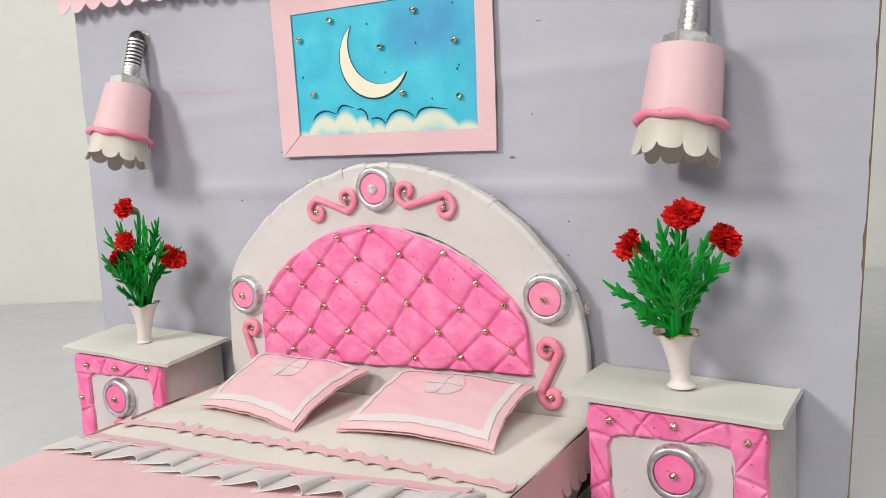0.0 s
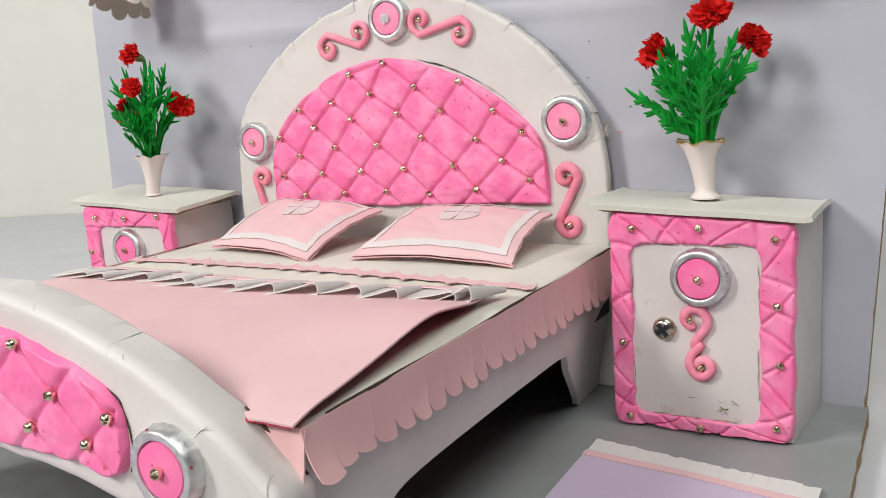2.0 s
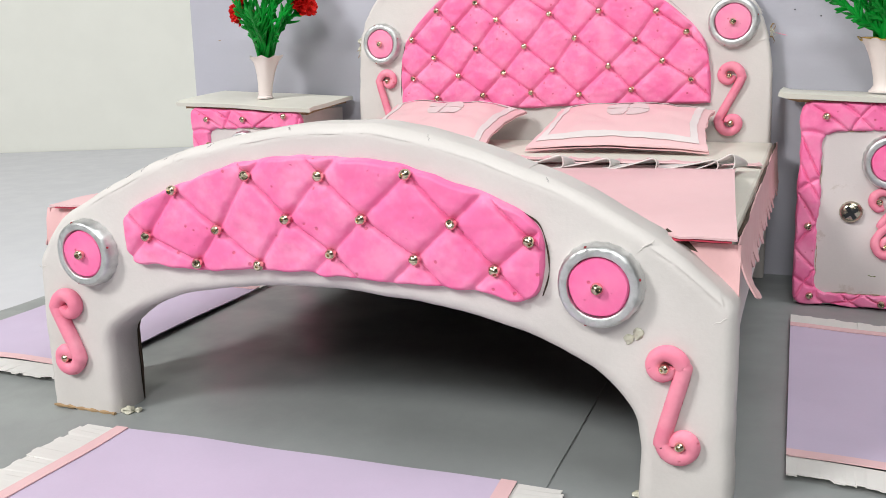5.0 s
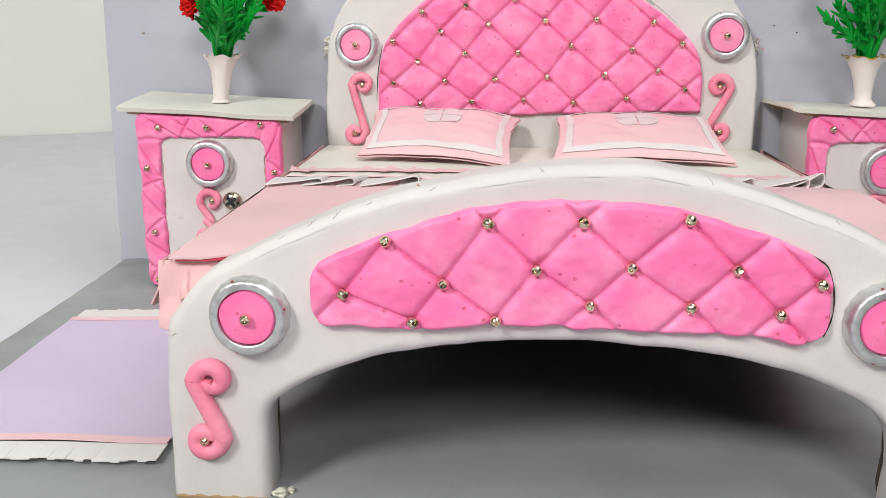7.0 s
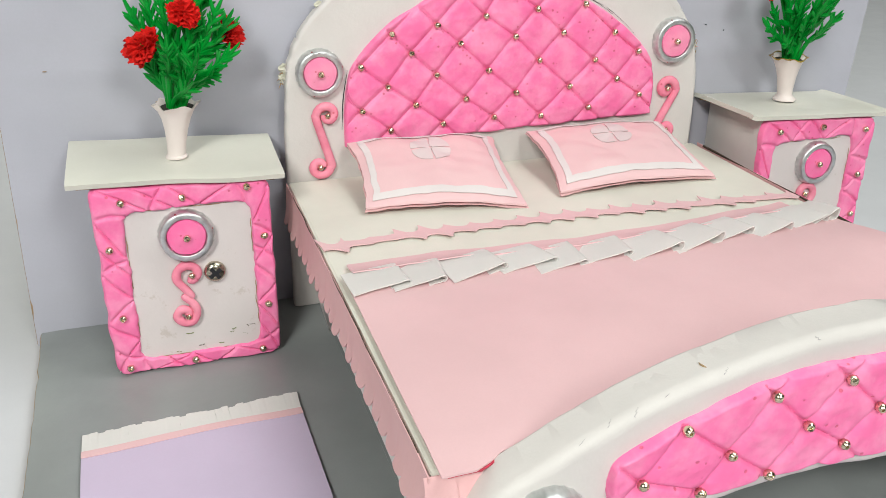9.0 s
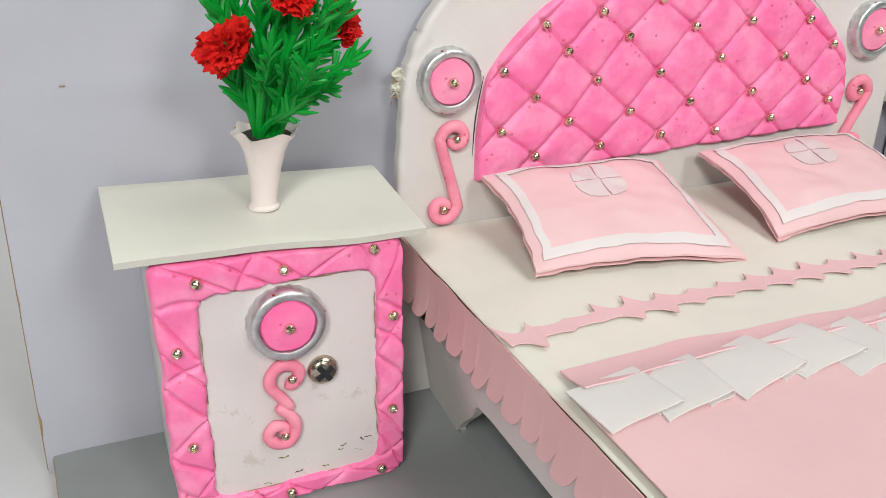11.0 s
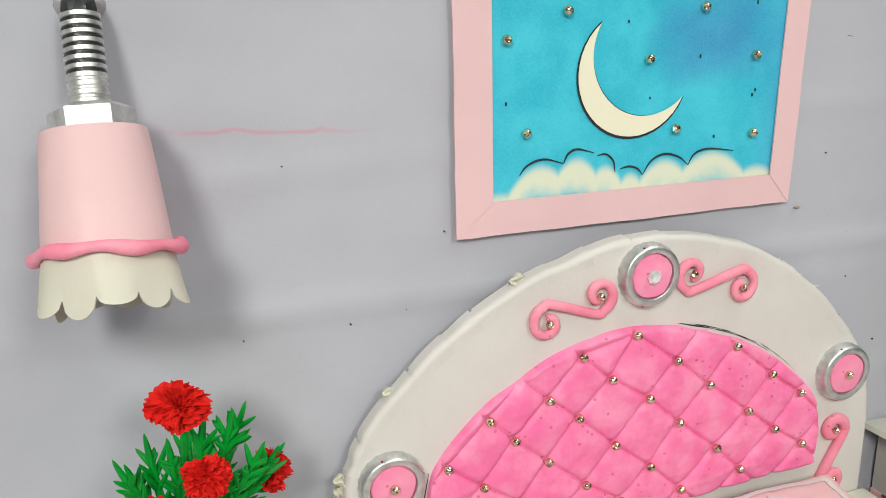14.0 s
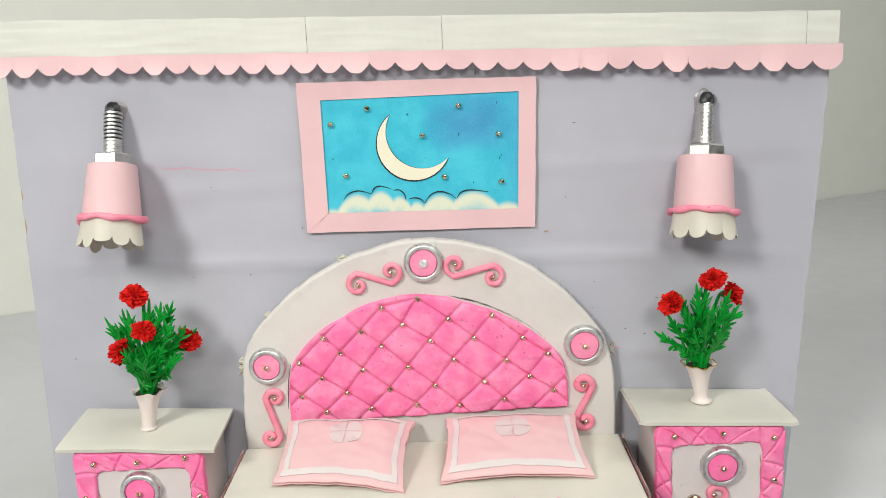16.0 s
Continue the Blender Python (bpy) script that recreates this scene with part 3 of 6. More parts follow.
# ---- the cardboard set: back wall, floor, cornice ----
def wall_left(z):
    return -0.2035 + 0.0265 * z


def wall_right(z):
    return 0.1870 + 0.0560 * z


def wall_top(x):
    return 0.2725 - 0.030 * x


def back_wall():
    wall = thing("wall_north", (0, 0.004, -0.0065), "lilac paper-covered cardboard back wall with worn brown edges", "wall", kind="structure")

    def board(u, v):
        z = -0.0065 + v * (wall_top(0) - 0.0035 + 0.0065)
        x = wall_left(z) + u * (wall_right(z) - wall_left(z))
        z += v * (wall_top(x) - wall_top(0))
        k = 0.0007 * wob(u * 3, 1.5, v * 90, 2) if u in (0.0, 1.0) else 0
        return x + k, 0.0048, z
    part("cardboard_core", sheet(lambda u, v: (board(u, v)[0] + (0.0002 if u == 1 else -0.0004 if u == 0 else 0) * (1 + wob(0, u, v * 60, 1.0)), 0.0046, board(u, v)[2]), 40, 60, -0.0038), M_CARD, wall, "raw brown cardboard core")

    def face(u, v):
        x, _, z = board(u, v)
        if u in (0.0, 1.0):
            chip = max(0, wob(3 + u, 0.5, z * 100, 1.3) - 0.18) * 0.0025
            x += chip if u == 0 else -chip
        fold = -0.0010 * math.exp(-(((z - 0.153 + 0.02 * x) / 0.0030) ** 2)) - 0.0006 * math.exp(-(((z - 0.102 + 0.03 * x) / 0.003) ** 2)) - 0.0006 * math.exp(-(((z - 0.196 - 0.03 * x) / 0.004) ** 2))
        bulge = 0.0010 * wob(x, 0.0, z, 14) + 0.0006 * wob(x * 0.4, 4.0, z, 60)
        side = min(1, u * 12, (1 - u) * 12)
        return x, -0.0002 + (fold + bulge - 0.0003) * side, z
    part("paper_facing", sheet(face, 110, 90, -0.0006), M_WALL, wall, "creased lilac paper facing")
    random.seed(11)
    for x, z in ((-0.1825, 0.1082), (0.062, 0.165), (0.118, 0.128), (0.035, 0.171), (0.100, 0.150), (0.1018, 0.1488), (0.0985, 0.1498)):
        w, h = rand(0.0004, 0.0011), rand(0.0001, 0.0002)
        part("paper_scrap", box(x - w, x + w, -0.0017, -0.0004, z - h, z + h, warp=0.0001), M_CARD, wall, "tiny brown paper scrap")
    # dark pin specks, a thin dark scratch and a pale red one
    for x, z in ((0.086, 0.138), (0.085, 0.124), (0.102, 0.112), (0.112, 0.109), (0.084, 0.154), (-0.088, 0.149), (-0.072, 0.151), (-0.117, 0.149), (-0.1035, 0.1945), (-0.060, 0.1720), (0.166, 0.158), (0.072, 0.182)):
        r = rand(0.00016, 0.00030)
        part("dark_speck", box(x - r, x + r, -0.0016, -0.0004, z - r * 0.8, z + r * 0.8, r * 0.4, 1), M_INK, wall, "tiny dark speck")
    for pts, w, mat, note in (
        (((0.0745, 0.2192), (0.0765, 0.2186), (0.0790, 0.2184)), 0.00012, M_UNDER, "thin dark scratch"),
        (((0.1035, 0.1412), (0.1065, 0.1402), (0.1100, 0.1398)), 0.00009, M_UNDER, "thin dark scratch"),
        (((0.0945, 0.1032), (0.0985, 0.1020), (0.1030, 0.1012)), 0.00012, M_SCROLL, "faint red scratch"),
    ):
        path = [(p[0], -0.0012, p[1]) for p in catmull(pts, 6)]
        part("scratch", mesh(*tube(path, lambda t, w=w: w * (0.2 + math.sin(math.pi * t)), 5)), mat, wall, note)


def floor_sheet():
    fl = thing("floor", (0, -0.15, -0.0065), "grey paper-covered cardboard base sheet", "floor", kind="structure")

    def top(u, v):
        y = 0.002 - v * 0.330
        x0, x1 = -0.2015 + 0.002 * math.sin(v * 5), 0.1880 + 0.004 * v
        x = x0 + u * (x1 - x0)
        if u in (0.0, 1.0):
            x += 0.0007 * wob(u * 4, y * 120, 0, 1.0)
        return x, y, -0.0003 + 0.0003 * wob(x, y, 0, 22) - 0.0004 * (u < 0.01 or u > 0.99)
    part("paper_facing", sheet(top, 60, 60, -0.0006), M_GREY, fl, "smooth grey paper facing")
    part("paper_overlap", sheet(lambda u, v: (-0.086 + u * (0.142 + 0.004 * v) + 0.0003 * wob(u * 9, v * 9, 0, 1.0), -0.030 - v * 0.292, 0.0001 + 0.0003 * wob(-0.086 + u * 0.142, -0.030 - v * 0.292, 0, 22)), 30, 40, -0.0002), M_GREY, fl, "overlapping sheet of grey paper")
    part("cardboard_core", sheet(lambda u, v: (top(u, v)[0] + (0.0001 if u == 1 else -0.0003 if u == 0 else 0), top(u, v)[1], -0.0012), 30, 60, -0.0053), M_CARD, fl, "raw brown cardboard core")


def cornice():
    co = thing("cornice", (0, -0.005, 0.255), "white paper cornice with a pink scalloped valance along the wall top", "cornice")
    y0, y1 = -0.0068, 0.0046
    cuts = (-0.2010, -0.0500, 0.0140, 0.1860, 0.2015)
    for x0, x1 in zip(cuts, cuts[1:]):
        def band(u, v, x0=x0, x1=x1):
            x = x0 + 0.0001 + u * (x1 - x0 - 0.0002)
            top, low = wall_top(x) - 0.0003, wall_top(x) - 0.0180
            if v < 0.8:
                return x, y0 - 0.0004 * wob(x, 0, v, 40), low + (top - low) * v / 0.8 + 0.0004 * wob(x, 2, 0, 60)
            return x, y0 + (y1 - y0) * (v - 0.8) / 0.2, top + 0.0005 * wob(x, 2, 0, 60)
        part("cornice_strip", sheet(band, 24, 15, 0.0006), M_CORNICE, co)
    # where the scissors turned: place along the band, and how deep the notch goes
    cusps = [(-0.2015, 1), (-0.190, 1), (-0.178, 1), (-0.166, 1), (-0.152, 1), (-0.140, 1), (-0.128, 1), (-0.117, 1), (-0.106, 1), (-0.094, 1), (-0.082, 1), (-0.070, 1), (-0.058, 1), (-0.0455, 1), (-0.034, 0.9), (-0.021, 1), (-0.0085, 1), (0.004, 1), (0.0155, 0.8),
             (0.028, 1), (0.040, 1), (0.052, 1), (0.065, 1), (0.078, 0.35), (0.0805, 0.4), (0.092, 1), (0.104, 1), (0.118, 1), (0.130, 1), (0.139, 0.3), (0.1415, 0.3), (0.152, 1), (0.164, 1), (0.1765, 1), (0.189, 1), (0.2032, 1)]
    cx = [c[0] for c in cusps]
    n = 36

    def scallop(u, v):
        x = -0.2015 + u * 0.4045
        k = max(0, min(len(cusps) - 2, int(np.searchsorted(cx, x, side="right")) - 1))
        f = min(1.0, max(0.0, (x - cx[k]) / (cx[k + 1] - cx[k])))
        edge = 1 - (cusps[k][1] * (1 - f) + cusps[k + 1][1] * f)
        lobe = edge + (1 - edge) * min(1.0, 1.12 * (1 - abs(2 * f - 1) ** 1.7)) ** 0.85
        own = noise.cell(Vector((k + 0.5, 3.5, 0.5)))
        top = 0.2562 - 0.0265 * x + 0.0006 * wob(x, 5, 0, 50)
        low = 0.2513 - (0.027 if x < 0 else 0.041) * x - 0.0046 * lobe * (0.95 + 0.18 * own) - 0.0005 * (f - 0.5) * (own - 0.5)
        return x, y0 - 0.0010 - 0.0016 * lobe * v * v * (0.6 + 0.8 * own), top + (low - top) * v
    part("scalloped_valance", sheet(scallop, n * 16, 5, 0.0004), M_FRAME, co, "pink paper valance cut in scallops")
    part("cornice_back", box(-0.1985, 0.1990, -0.0058, -0.0012, 0.258, 0.262), M_CREAM, co)


back_wall()
floor_sheet()
cornice()


# ---- the doll bed ----
BED_TOP = 0.0585
FOOT_ROUND = 0.0030
HEAD_ROUND = 0.0016


def doll_bed():
    bed = thing("doll_bed", (0, -0.11, 0), "white paper doll bed with tufted pink clay panels and silver rings", "bed")
    arch = catmull([(-0.0962, 0.080), (-0.0955, 0.092), (-0.0942, 0.103), (-0.0922, 0.1105), (-0.0885, 0.1185), (-0.0840, 0.1240), (-0.0750, 0.1337), (-0.0640, 0.1428), (-0.0500, 0.1515), (-0.0330, 0.1588), (-0.0160, 0.1636), (0.0, 0.1650), (0.017, 0.1634), (0.030, 0.1602), (0.045, 0.1540), (0.058, 0.1457), (0.070, 0.1355), (0.0805, 0.1240), (0.0885, 0.1128), (0.0925, 0.1015), (0.0945, 0.090), (0.0952, 0.080)], 5)
    arch = [(p[0] + 0.0005 * wob(p[0], 9, p[1], 110) + (0.0007 * wob(1, 9, p[1], 330) if p[0] < -0.088 else 0.0), p[1] + 0.0006 * wob(p[0], 4, p[1], 100)) for p in arch]
    outline = [(-0.097, -0.008), (-0.0965, 0.05), *arch, (0.0955, 0.05), (0.0955, -0.008), (0.080, -0.008), (0.078, 0.028), (-0.078, 0.028), (-0.081, -0.008)]
    head = part("headboard", soft_prism(outline, lambda a, b, d: Vector((a, -0.0047 - d, b)), 0.0055, HEAD_ROUND, 0.0), M_WHITE, bed, "arched headboard wrapped in white paper")
    core = [(p[0] * 0.86, p[1] * 0.90 + 0.002) for p in arch]
    part("headboard_backing", prism([(-0.080, 0.0), *core, (0.080, 0.0)], lambda a, b, d: Vector((a, -0.0012 - d, b)), 0.0034), M_CARD, bed, "raw cardboard spacer behind the headboard")
    # cut and folded paper tabs along the arched edge
    random.seed(4)
    line = np.array([(p[0], p[1]) for p in arch])
    run = np.r_[0, np.cumsum(np.hypot(*np.diff(line, axis=0).T))]

    def rim(d):
        return np.array([np.interp(d, run, line[:, 0]), np.interp(d, run, line[:, 1])])
    d = 0.018
    while d < run[-1] - 0.03:
        wide = rand(0.0095, 0.0135)
        high, reach = rand(0.00012, 0.0003) if rim(d)[0] > 0 else rand(0.0002, 0.0005), rand(0.0018, 0.0030)

        def tab(u, v, d=d, wide=wide, high=high, reach=reach):
            p, q = rim(d + u * wide), rim(d + u * wide + 0.0004)
            t = (q - p) / np.linalg.norm(q - p)
            n = np.array((-t[1], t[0]))
            lift = 0.00006 + high * u ** 1.5
            front, r = -0.0102 + HEAD_ROUND, HEAD_ROUND + lift
            if v < 0.35:
                e, y = p + n * lift, -0.0050 + (front + 0.0050) * v / 0.35
            elif v < 0.7:
                a = (v - 0.35) / 0.35 * math.pi / 2
                e, y = p + n * (r * math.cos(a) - HEAD_ROUND), front - r * math.sin(a)
            else:
                k = (v - 0.7) / 0.3
                e, y = p + n * (-HEAD_ROUND - reach * k), front - HEAD_ROUND - lift * (1 - 0.7 * k)
            return e[0], y, e[1]
        part("paper_tab", sheet(tab, 10, 20, -0.00012), M_WHITE, head, "folded-over paper tab")
        d += wide + rand(-0.0004, 0.0010)
    for x, z, r in ((-0.0405, 0.1560, 0.0020), (-0.0800, 0.1290, 0.0014), (-0.0952, 0.1050, 0.0016), (-0.0956, 0.1015, 0.0013)):
        bm = bmesh.new()
        bmesh.ops.create_icosphere(bm, subdivisions=3, radius=r)
        for v in bm.verts:
            v.co = Vector((v.co.x * 1.2, v.co.y * 0.8, v.co.z)) + noise.noise_vector(v.co * 700) * (0.7 * r) + Vector((x, -0.0062, z))
        part("glue_lump", from_bm(bm, True), M_GLUE, head, "dried cloudy glue lump")
    # frayed paper fibres along the arched edge
    random.seed(44)
    for k in range(13):
        d = run[-1] * (rand(0.70, 0.93) if k < 9 else rand(0.06, 0.16))
        p, q = rim(d), rim(d + 0.0004)
        t = (q - p) / np.linalg.norm(q - p)
        n = np.array((-t[1], t[0]))
        y0, out, along = rand(-0.0095, -0.0040), rand(0.0005, 0.0014), rand(-0.0020, 0.0020)
        hair = [(p[0] + n[0] * out * c + t[0] * along * c * c, y0 - 0.0010 * c * rand(-1, 1), p[1] + n[1] * out * c + t[1] * along * c * c) for c in (-0.1, 0.3, 0.65, 1.0)]
        part("paper_fray", mesh(*tube(hair, lambda c: 0.00026 * (1.25 - c), 5)), M_WHITE, head, "frayed paper fibre")
    # twisted tufts of torn paper and glue hairs at both sides
    for tx, tz, s in ((0.0935, 0.1045, 1), (-0.0958, 0.1020, -1)):
        for k in range(7):
            a = rand(-1.2, 1.2)
            hair = [(tx + s * q * rand(0.0006, 0.0022), -0.0062 + rand(-0.0012, 0.0006), tz + 0.0012 * k * 0.6 - 0.003 + q * 0.0022 * a + 0.0006 * math.sin(q * 5 + k)) for q in (-0.2, 0.3, 0.7, 1.0)]
            part("paper_fray", mesh(*tube(hair, lambda c: 0.00030 * (1.2 - c), 5)), M_GLUE if k % 3 else M_CARD, head, "frayed paper fibre")
    # the tufted headboard pad
    dots = [(-0.004, 0.136), (-0.022, 0.132), (0.033, 0.126), (0.011, 0.125), (-0.012, 0.123), (-0.033, 0.1203), (-0.052, 0.1175), (0.048, 0.1135), (0.0235, 0.1145), (0.0015, 0.114), (-0.023, 0.1125), (-0.044, 0.1095),
            (0.0605, 0.1045), (0.0395, 0.102), (0.013, 0.1035), (-0.010, 0.1005), (-0.033, 0.100), (-0.054, 0.0965), (-0.065, 0.105), (0.051, 0.093), (0.028, 0.091), (0.003, 0.090), (-0.020, 0.089), (-0.042, 0.088), (-0.065, 0.087),
            (0.063, 0.085), (0.038, 0.081), (0.015, 0.079), (-0.007, 0.080), (-0.030, 0.079), (-0.053, 0.078)]
    high = curve_fn([(-0.0725, 0.082), (-0.0705, 0.098), (-0.067, 0.107), (-0.055, 0.1195), (-0.043, 0.127), (-0.030, 0.1335), (-0.014, 0.1372), (0.0, 0.1375), (0.017, 0.1338), (0.039, 0.1252), (0.057, 0.1130), (0.0675, 0.1015), (0.0702, 0.090), (0.0712, 0.080)])
    pad = part("tufted_headboard_pad", tufted(lambda x: 0.0733 + 0.0016 * (x / 0.07) + 0.0006 * wob(x, 0, 0, 70), lambda x: max(high(x), 0.0775) + 0.0006 * wob(x, 1, 0, 130), -0.0722, 0.0710, links(dots, 0.0215), dots, -0.0100, 0.0032, 300, 140, 0.0014), M_CLAY, bed, "hot pink diamond-tufted clay panel")
    for x, z in dots:
        bead(pad, x, -0.0134, z)
    # a stray pencil line beside the pad
    for pts, w in ((((0.012, 0.1362), (0.024, 0.1326), (0.031, 0.1300), (0.040, 0.1257), (0.0480, 0.1206)), 0.00020), (((0.018, 0.1350), (0.029, 0.1313), (0.036, 0.1280), (0.043, 0.1245)), 0.00016), (((0.0445, 0.1238), (0.0500, 0.1198), (0.0550, 0.1158), (0.0600, 0.1112)), 0.00010)):
        line = [(p[0], -0.01028, p[1] + 0.00012 * wob(p[0], 3, w * 9e4, 700)) for p in catmull(pts, 8)]
        part("pencil_line", mesh(*tube(line, lambda t: w * (0.25 + abs(math.sin(t * 11)) * (1.1 - t)), 5)), M_INK, bed, "sketchy dark pencil line")
    line = catmull([(-0.0700, -0.01035, 0.1035), (-0.0722, -0.01035, 0.0915), (-0.0730, -0.01035, 0.0790)], 6)
    part("pencil_line", mesh(*tube(line, lambda t: 0.00016 * (0.4 + math.sin(math.pi * t)), 5)), M_INK, bed, "dark pencil line")
    ornament(bed, 0.0, -0.0102, 0.1541, gem=True, pale=True)
    ornament(bed, -0.0815, -0.0102, 0.1035, 0.0096, pale=True)
    ornament(bed, 0.0790, -0.0102, 0.1080, 0.0102, pale=True)
    y = -0.0112
    scroll(bed, (-0.033, 0.1440), (-0.0165, 0.1500), 1, y, 0.0014, 0.0054)
    scroll(bed, (0.034, 0.1452), (0.0155, 0.1522), -1, y, 0.0014, 0.0054)
    scroll(bed, (-0.0792, 0.0860), (-0.0830, 0.0645), -1, y, 0.0017, 0.0046)
    scroll(bed, (0.0782, 0.0862), (0.0795, 0.0668), 1, y, 0.0018, 0.0048)

    # footboard
    top = catmull([(-0.0945, 0.0465), (-0.085, 0.0575), (-0.073, 0.0640), (-0.062, 0.0697), (-0.045, 0.0762), (-0.029, 0.0805), (-0.012, 0.0838), (0.005, 0.0853), (0.020, 0.0846), (0.037, 0.0810), (0.053, 0.0757), (0.066, 0.0703), (0.077, 0.0642), (0.087, 0.0582), (0.0935, 0.0525), (0.0995, 0.0475)], 5)
    under = [(0.0795, 0.0040), *catmull([(0.0800, 0.0120), (0.0782, 0.0208), (0.0695, 0.0298), (0.0550, 0.0366), (0.0370, 0.0408), (0.0150, 0.0432), (-0.0050, 0.0438), (-0.0240, 0.0420), (-0.0440, 0.0385), (-0.0575, 0.0335), (-0.0655, 0.0290), (-0.0700, 0.0256)], 5), (-0.0712, 0.0225), (-0.0714, 0.0100)]
    outline = [(-0.0962, -0.015), (-0.0958, 0.03), *[(p[0], p[1] + 0.0005 * wob(p[0], 1, 0, 90)) for p in top], (0.0995, 0.02), (0.1000, -0.015), (0.0795, -0.015), *[(p[0], p[1] + 0.0004 * wob(p[0], 5, 0, 90)) for p in under], (-0.0715, -0.015)]
    foot = part("footboard", soft_prism(outline, lambda a, b, d: Vector((a, -0.2175 + d, b)), 0.0120, FOOT_ROUND, 0.0, lump=0.0003, back=0.0006), M_WHITE, bed, "arched footboard wrapped in white paper")
    # overlapping wraps of paper over the arched top
    random.seed(9)
    tx = [p[0] for p in top]
    tz = [p[1] for p in top]
    x = -0.083
    while x < 0.080:
        wide, lift, skew = rand(0.018, 0.032), rand(0.00002, 0.00005), rand(-0.004, 0.004)

        def wrap(u, v, x=x, wide=wide, lift=lift, skew=skew):
            px = x + u * wide + skew * (v - 0.4)
            z0 = float(np.interp(px, tx, tz)) + 0.0005 * wob(px, 1, 0, 90)
            up = lift * (0.4 + u)
            r = FOOT_ROUND + up
            if v < 0.65:
                a = radians(12 + 78 * v / 0.65)
                return px, -0.2175 + FOOT_ROUND - r * math.cos(a), z0 - FOOT_ROUND + r * math.sin(a)
            k = (v - 0.65) / 0.35
            return px, -0.2175 + FOOT_ROUND + (0.0112 - FOOT_ROUND) * k, z0 + up
        part("paper_wrap", sheet(wrap, 12, 24, 0.0001), M_WHITE, foot, "overlapping strip of white paper")
        x += wide * rand(0.90, 0.99)
    # torn ridges, a crease and the raw card along the ends
    for pts, w, mat, note in (
        (((0.0945, 0.0436), (0.0965, 0.0446), (0.0980, 0.0458)), 0.00012, M_WHITE, "torn raised paper edge"),
        (((0.0985, 0.0415), (0.0983, 0.0370), (0.0986, 0.0330), (0.0983, 0.0280)), 0.00009, M_WHITE, "torn raised paper edge"),
        (((0.0785, 0.0582), (0.0805, 0.0600), (0.0825, 0.0612)), 0.00016, M_WHITE, "raised paper crease"),
        (((-0.0945, 0.0440), (-0.0930, 0.0434), (-0.0905, 0.0442)), 0.00009, M_WHITE, "torn raised paper edge"),
    ):
        path = [(p[0] + 0.0003 * wob(p[0], 2, p[1], 900), -0.2175 + (0.0012 if abs(p[0]) > 0.0975 else 0.0), p[1] + 0.0004 * wob(p[0], 7, p[1], 900)) for p in catmull([(a, c) for a, c in pts], 8)]
        part("paper_tear", mesh(*tube(path, lambda t, w=w: w * (0.45 + 0.6 * math.sin(math.pi * t) + 0.35 * math.sin(t * 37)), 6)), mat, foot, note)
    for x0, x1 in ((-0.0935, -0.0870), (0.0830, 0.0985)):
        path = [(x, -0.2066, float(np.interp(x, tx, tz)) + 0.0005 + 0.0004 * wob(x, 0, 0, 500)) for x in np.linspace(x0, x1, 16)]
        part("raw_card_edge", mesh(*tube(path, lambda t: 0.0005 * (0.5 + math.sin(math.pi * t)), 6)), M_UNDER, foot, "raw brown card in the gap")
    # short cracks and chips in the paper over the arched top
    random.seed(58)
    for x0, dx in ((-0.0310, 0.0014), (-0.0455, 0.0010), (-0.0532, 0.0012), (-0.0592, 0.0012), (-0.0660, 0.0014), (-0.0060, -0.0008), (0.0310, -0.0010), (0.0590, -0.0008)):
        lo, hi = rand(25, 55), rand(60, 88)
        crack = []
        for q in np.linspace(0, 1, 9):
            a, px = radians(lo + (hi - lo) * q), x0 + dx * q + 0.00025 * math.sin(q * 13 + x0 * 900)
            z0, r = float(np.interp(px, tx, tz)) + 0.0005 * wob(px, 1, 0, 90), FOOT_ROUND + 0.0001
            crack.append((px, -0.2175 + FOOT_ROUND - r * math.cos(a), z0 - FOOT_ROUND + r * math.sin(a)))
        part("paper_crack", mesh(*tube(crack, lambda t, w=rand(0.00004, 0.00008): w * (0.2 + abs(math.sin(t * 7 + dx * 3000))), 5)), M_SMEAR, foot, "fine crack in the white paper")
    tear = [(-0.0340 + 0.0004 * math.sin(q * 9), -0.2155 + 0.0070 * q, float(np.interp(-0.034, tx, tz)) + 0.0003 - 0.0012 * (1 - q) ** 4) for q in np.linspace(0.15, 0.6, 7)]
    part("paper_tear", mesh(*tube(tear, lambda t: 0.00020 * (0.3 + math.sin(math.pi * t)), 6)), M_CARD, foot, "thin brown tear in the paper")
    dots = [(-0.041, 0.068), (-0.018, 0.0725), (0.003, 0.073), (0.026, 0.074), (-0.051, 0.0553), (-0.028, 0.0583), (-0.007, 0.0620), (0.014, 0.063), (0.037, 0.063), (0.0553, 0.060), (-0.035, 0.049), (-0.016, 0.0498), (0.0052, 0.054), (0.0275, 0.054), (0.0472, 0.0528)]
    high = curve_fn([(-0.0592, 0.056), (-0.0572, 0.0618), (-0.050, 0.0655), (-0.039, 0.0700), (-0.022, 0.0753), (-0.012, 0.0770), (0.002, 0.0776), (0.014, 0.0773), (0.026, 0.0755), (0.042, 0.0708), (0.051, 0.0675), (0.0568, 0.0632), (0.0586, 0.058)])
    low = curve_fn([(-0.0592, 0.0545), (-0.0565, 0.0475), (-0.047, 0.0472), (-0.032, 0.0465), (-0.018, 0.0480), (0.002, 0.0480), (0.021, 0.0473), (0.034, 0.0473), (0.045, 0.0468), (0.0515, 0.0452), (0.0568, 0.0475), (0.0586, 0.055)])
